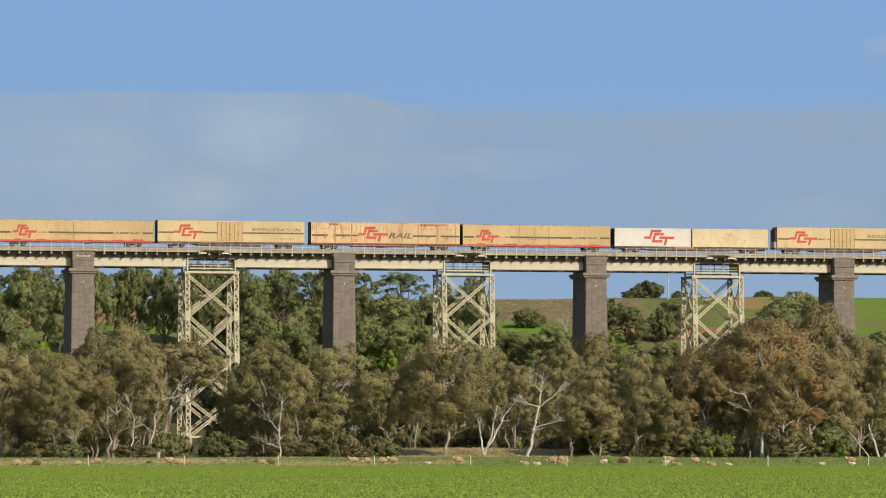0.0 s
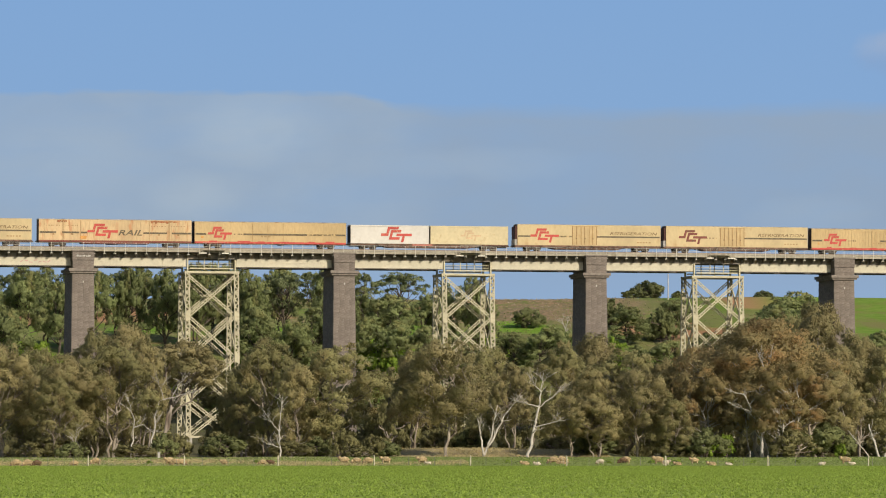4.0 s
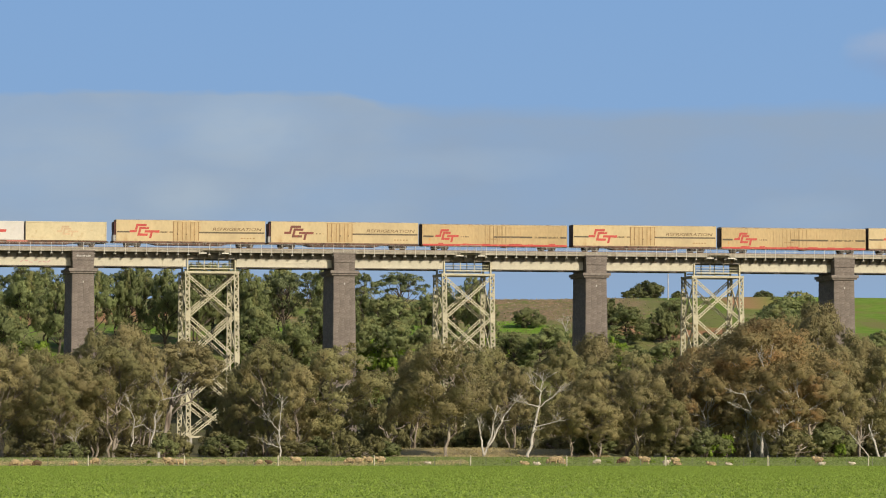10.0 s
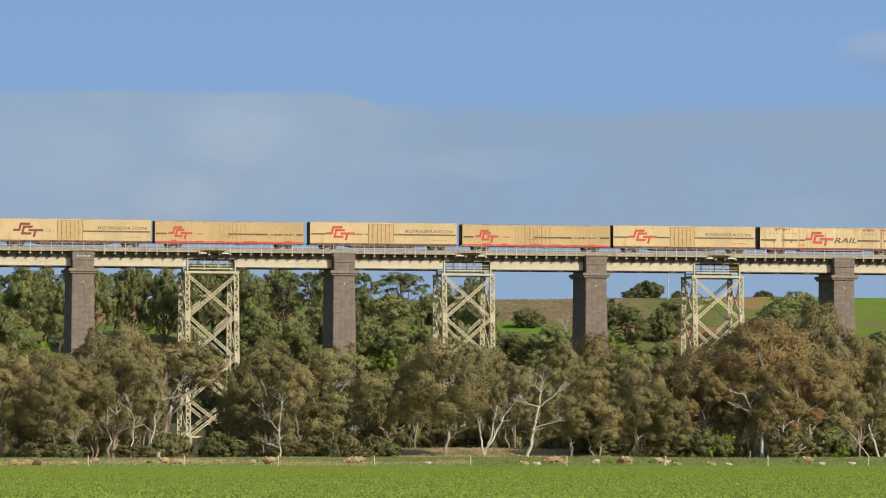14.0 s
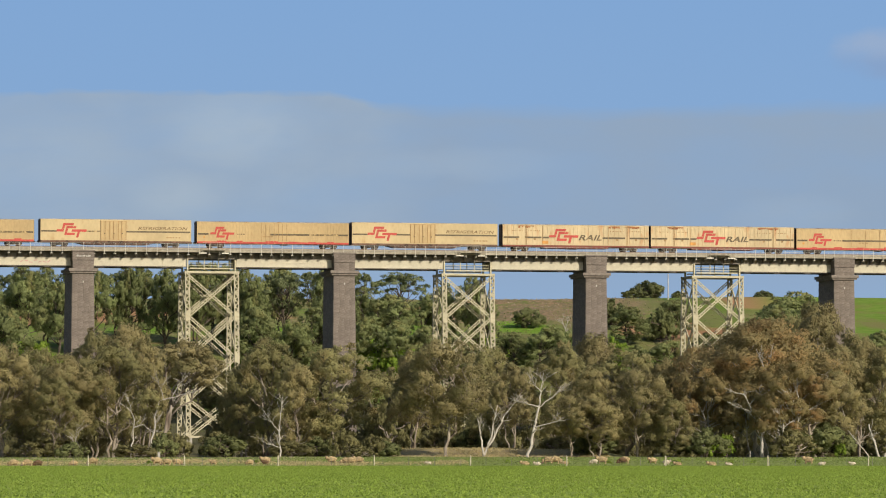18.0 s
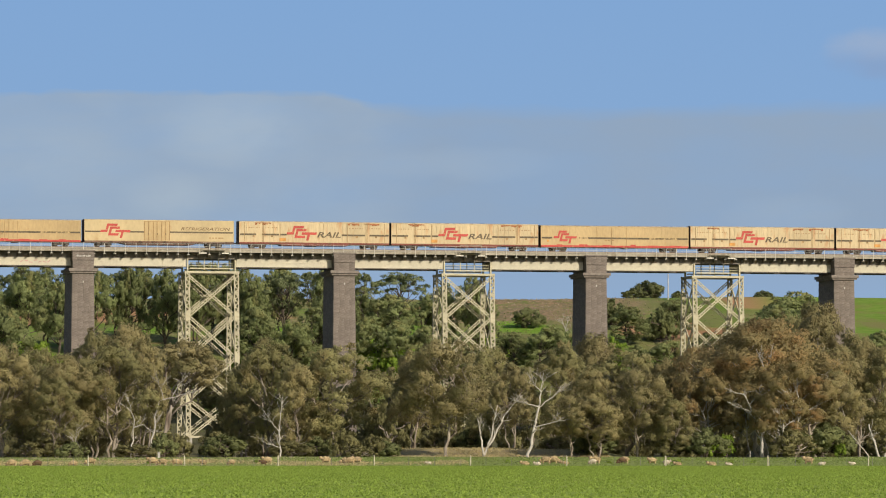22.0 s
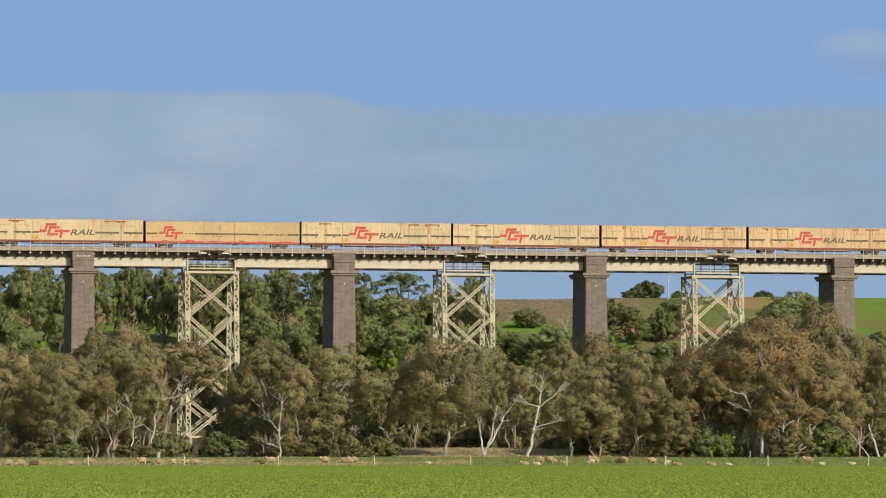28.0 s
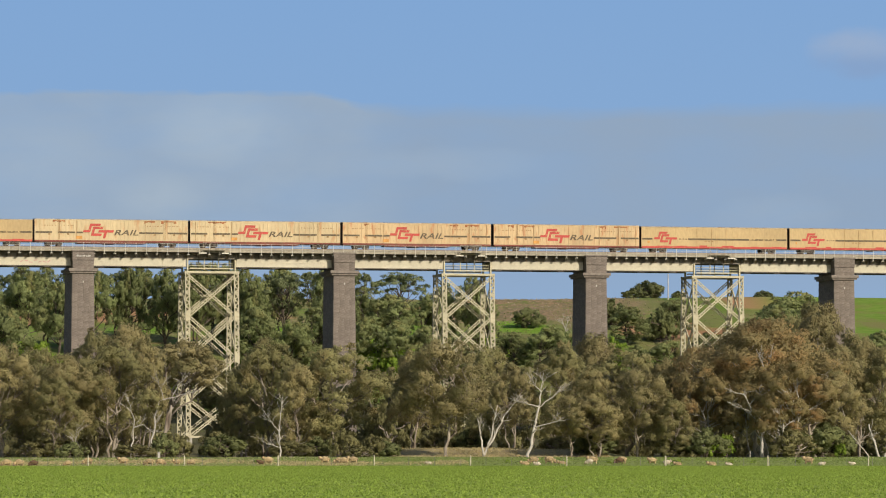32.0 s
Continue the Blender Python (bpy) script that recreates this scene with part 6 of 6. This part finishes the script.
def cloud_veil(name, x, y, z, w, h, build):
    m = bpy.data.materials.new(name)
    m.use_nodes = True
    t = m.node_tree
    t.nodes.remove(t.nodes["Principled BSDF"])
    em = t.nodes.new("ShaderNodeEmission")
    tp = t.nodes.new("ShaderNodeBsdfTransparent")
    mx = t.nodes.new("ShaderNodeMixShader")
    t.links.new(tp.outputs[0], mx.inputs[1])
    t.links.new(em.outputs[0], mx.inputs[2])
    t.links.new(mx.outputs[0], t.nodes["Material Output"].inputs["Surface"])
    build(t, em, mx.inputs[0])
    g = Geo().add([(-w / 2, 0, 0), (w / 2, 0, 0), (w / 2, 0, h), (-w / 2, 0, h)], [(0, 1, 2, 3)])
    ob = new(name, g.mesh(name, m))
    ob.matrix_basis = pose(x, y, z)
    ob.visible_shadow = False
    return ob


def socket_tools(t):
    tc = t.nodes.new("ShaderNodeTexCoord")
    sep = t.nodes.new("ShaderNodeSeparateXYZ")
    t.links.new(tc.outputs["Object"], sep.inputs[0])

    def noise_of(scale, detail, stretch):
        mp = t.nodes.new("ShaderNodeMapping")
        mp.inputs["Scale"].default_value = stretch
        t.links.new(tc.outputs["Object"], mp.inputs["Vector"])
        n = t.nodes.new("ShaderNodeTexNoise")
        n.inputs["Scale"].default_value, n.inputs["Detail"].default_value = scale, detail
        t.links.new(mp.outputs["Vector"], n.inputs["Vector"])
        return n.outputs["Fac"]

    def ramp(sock, a, c, lo=0.0, hi=1.0):
        r = t.nodes.new("ShaderNodeMapRange")
        r.interpolation_type = "SMOOTHSTEP"
        r.inputs["From Min"].default_value, r.inputs["From Max"].default_value = a, c
        r.inputs["To Min"].default_value, r.inputs["To Max"].default_value = lo, hi
        t.links.new(sock, r.inputs["Value"])
        return r.outputs["Result"]

    def op(kind, a, c):
        n = t.nodes.new("ShaderNodeMath")
        n.operation = kind
        for i, s in enumerate((a, c)):
            if isinstance(s, (int, float)):
                n.inputs[i].default_value = s
            else:
                t.links.new(s, n.inputs[i])
        return n.outputs[0]

    return sep.outputs["X"], sep.outputs["Z"], noise_of, ramp, op


def mixed(t, em, fac_socket, dull, bright):
    n = t.nodes.new("ShaderNodeMix")
    n.data_type = "RGBA"
    n.inputs[6].default_value, n.inputs[7].default_value = (*dull, 1), (*bright, 1)
    t.links.new(fac_socket, n.inputs["Factor"])
    t.links.new(n.outputs[2], em.inputs["Color"])


def bank(t, em, fac):
    """Level cloud bank: crisp top at one end, thinner at the other, with a few billows that catch the sun."""
    X, Z, noise_of, ramp, op = socket_tools(t)
    edge = op("ADD", Z, op("MULTIPLY", noise_of(0.014, 5.0, (0.6, 1, 1.2)), 18.0))
    edge = op("ADD", edge, op("MULTIPLY", noise_of(0.07, 4.0, (0.5, 1, 1.5)), 7.0))
    edge = op("ADD", edge, op("SUBTRACT", ramp(X, -82, -15, 0.0, 12.0), ramp(X, 200, 320, 0.0, 5.0)))
    depth = op("DIVIDE", op("SUBTRACT", 334.0, edge), ramp(X, -90, 60, 5.0, 15.0))
    top = op("MINIMUM", op("MAXIMUM", depth, 0.0), 1.0)
    body = ramp(noise_of(0.013, 6.0, (0.5, 1, 1.4)), 0.3, 0.7, 0.62, 0.94)
    lit = ramp(X, -60, 20, 0.34, 0.04)
    for px, pz, rx, rz, most in ((-165, 288, 70, 36, 0.64), (-217, 228, 46, 24, 0.42), (48, 256, 95, 17, 0.36), (-330, 262, 90, 40, 0.3), (330, 212, 60, 20, 0.3)):
        away = op("ADD", op("POWER", op("DIVIDE", op("SUBTRACT", X, px), rx), 2.0), op("POWER", op("DIVIDE", op("SUBTRACT", Z, pz), rz), 2.0))
        away = op("ADD", away, op("MULTIPLY", noise_of(0.03, 7.0, (0.7, 1, 1.2)), 2.4))
        lit = op("ADD", lit, ramp(away, 2.5, 0.9, 0.0, most))
    lit = op("MULTIPLY", lit, ramp(noise_of(0.03, 7.0, (0.7, 1, 1.2)), 0.3, 0.7, 0.72, 1.2))
    mixed(t, em, lit, (0.258, 0.338, 0.450), (0.365, 0.440, 0.515))
    fade = ramp(Z, 120, 215, 0.25, 1.0)
    t.links.new(op("MULTIPLY", op("MULTIPLY", top, body), fade), fac)


def wisp(t, em, fac):
    """Ragged cloud scrap with a sunlit top and a duller foot."""
    X, Z, noise_of, ramp, op = socket_tools(t)
    rad = op("ADD", op("POWER", op("DIVIDE", X, 56.0), 2.0), op("POWER", op("DIVIDE", op("SUBTRACT", Z, 52.0), 26.0), 2.0))
    rad = op("ADD", rad, op("MULTIPLY", noise_of(0.035, 6.0, (0.8, 1, 1.2)), 1.5))
    mixed(t, em, ramp(Z, 40, 60), (0.225, 0.305, 0.470), (0.345, 0.398, 0.505))
    t.links.new(ramp(rad, 1.85, 0.6, 0.0, 0.55), fac)


def clear_sky():
    """Far plain sheet of clear sky, pale low down and deeper blue above."""
    m = bpy.data.materials.new("clear_sky")
    m.use_nodes = True
    t = m.node_tree
    t.nodes.remove(t.nodes["Principled BSDF"])
    em = t.nodes.new("ShaderNodeEmission")
    t.links.new(em.outputs[0], t.nodes["Material Output"].inputs["Surface"])
    tc = t.nodes.new("ShaderNodeTexCoord")
    sep = t.nodes.new("ShaderNodeSeparateXYZ")
    r = t.nodes.new("ShaderNodeMapRange")
    r.inputs["From Max"].default_value = 2000
    c = t.nodes.new("ShaderNodeValToRGB")
    t.links.new(tc.outputs["Object"], sep.inputs[0])
    t.links.new(sep.outputs["Z"], r.inputs["Value"])
    t.links.new(r.outputs["Result"], c.inputs["Fac"])
    t.links.new(c.outputs["Color"], em.inputs["Color"])
    ramp = c.color_ramp
    ramp.elements[0].position, ramp.elements[0].color = 0.06, (0.258, 0.382, 0.575, 1)
    ramp.elements[1].position, ramp.elements[1].color = 1.0, (0.09, 0.20, 0.45, 1)
    for pos, col in ((0.115, (0.222, 0.362, 0.576, 1)), (0.235, (0.196, 0.344, 0.590, 1))):
        e = ramp.elements.new(pos)
        e.color = col
    g = Geo().add([(-4300, 0, -20), (4300, 0, -20), (4300, 0, 2000), (-4300, 0, 2000)], [(0, 1, 2, 3)])
    ob = new("backdrop_sky", g.mesh("sky", m))
    ob.matrix_basis = pose(0, 4250, 0)
    ob.visible_shadow = False
    return tagged(ob, "clear pale blue sky behind the hill", "sky", kind="structure")


clear_sky()
CLOUDS = [(tagged(cloud_veil("backdrop_cloud_bank", 0, 3900, 0, 5000, 620, bank), "pale grey-blue cloud bank low in the sky", "cloud", kind="structure"), (0, 3900, 0), -35.0),
          (tagged(cloud_veil("backdrop_wisp", 400, 3800, 300, 400, 130, wisp), "small pale cloud wisp drifting in the sky", "cloud", kind="structure"), (412, 3800, 294), -47.0)]


def motions_clouds():
    for ob, (x, y, z), drift in CLOUDS:
        walk(ob, [(0, pose(x, y, z)), (16, pose(x + drift / 2, y, z)), (32, pose(x + drift, y, z))])


def motions():
    motions_train()
    motions_sheep()
    motions_clouds()


motions()
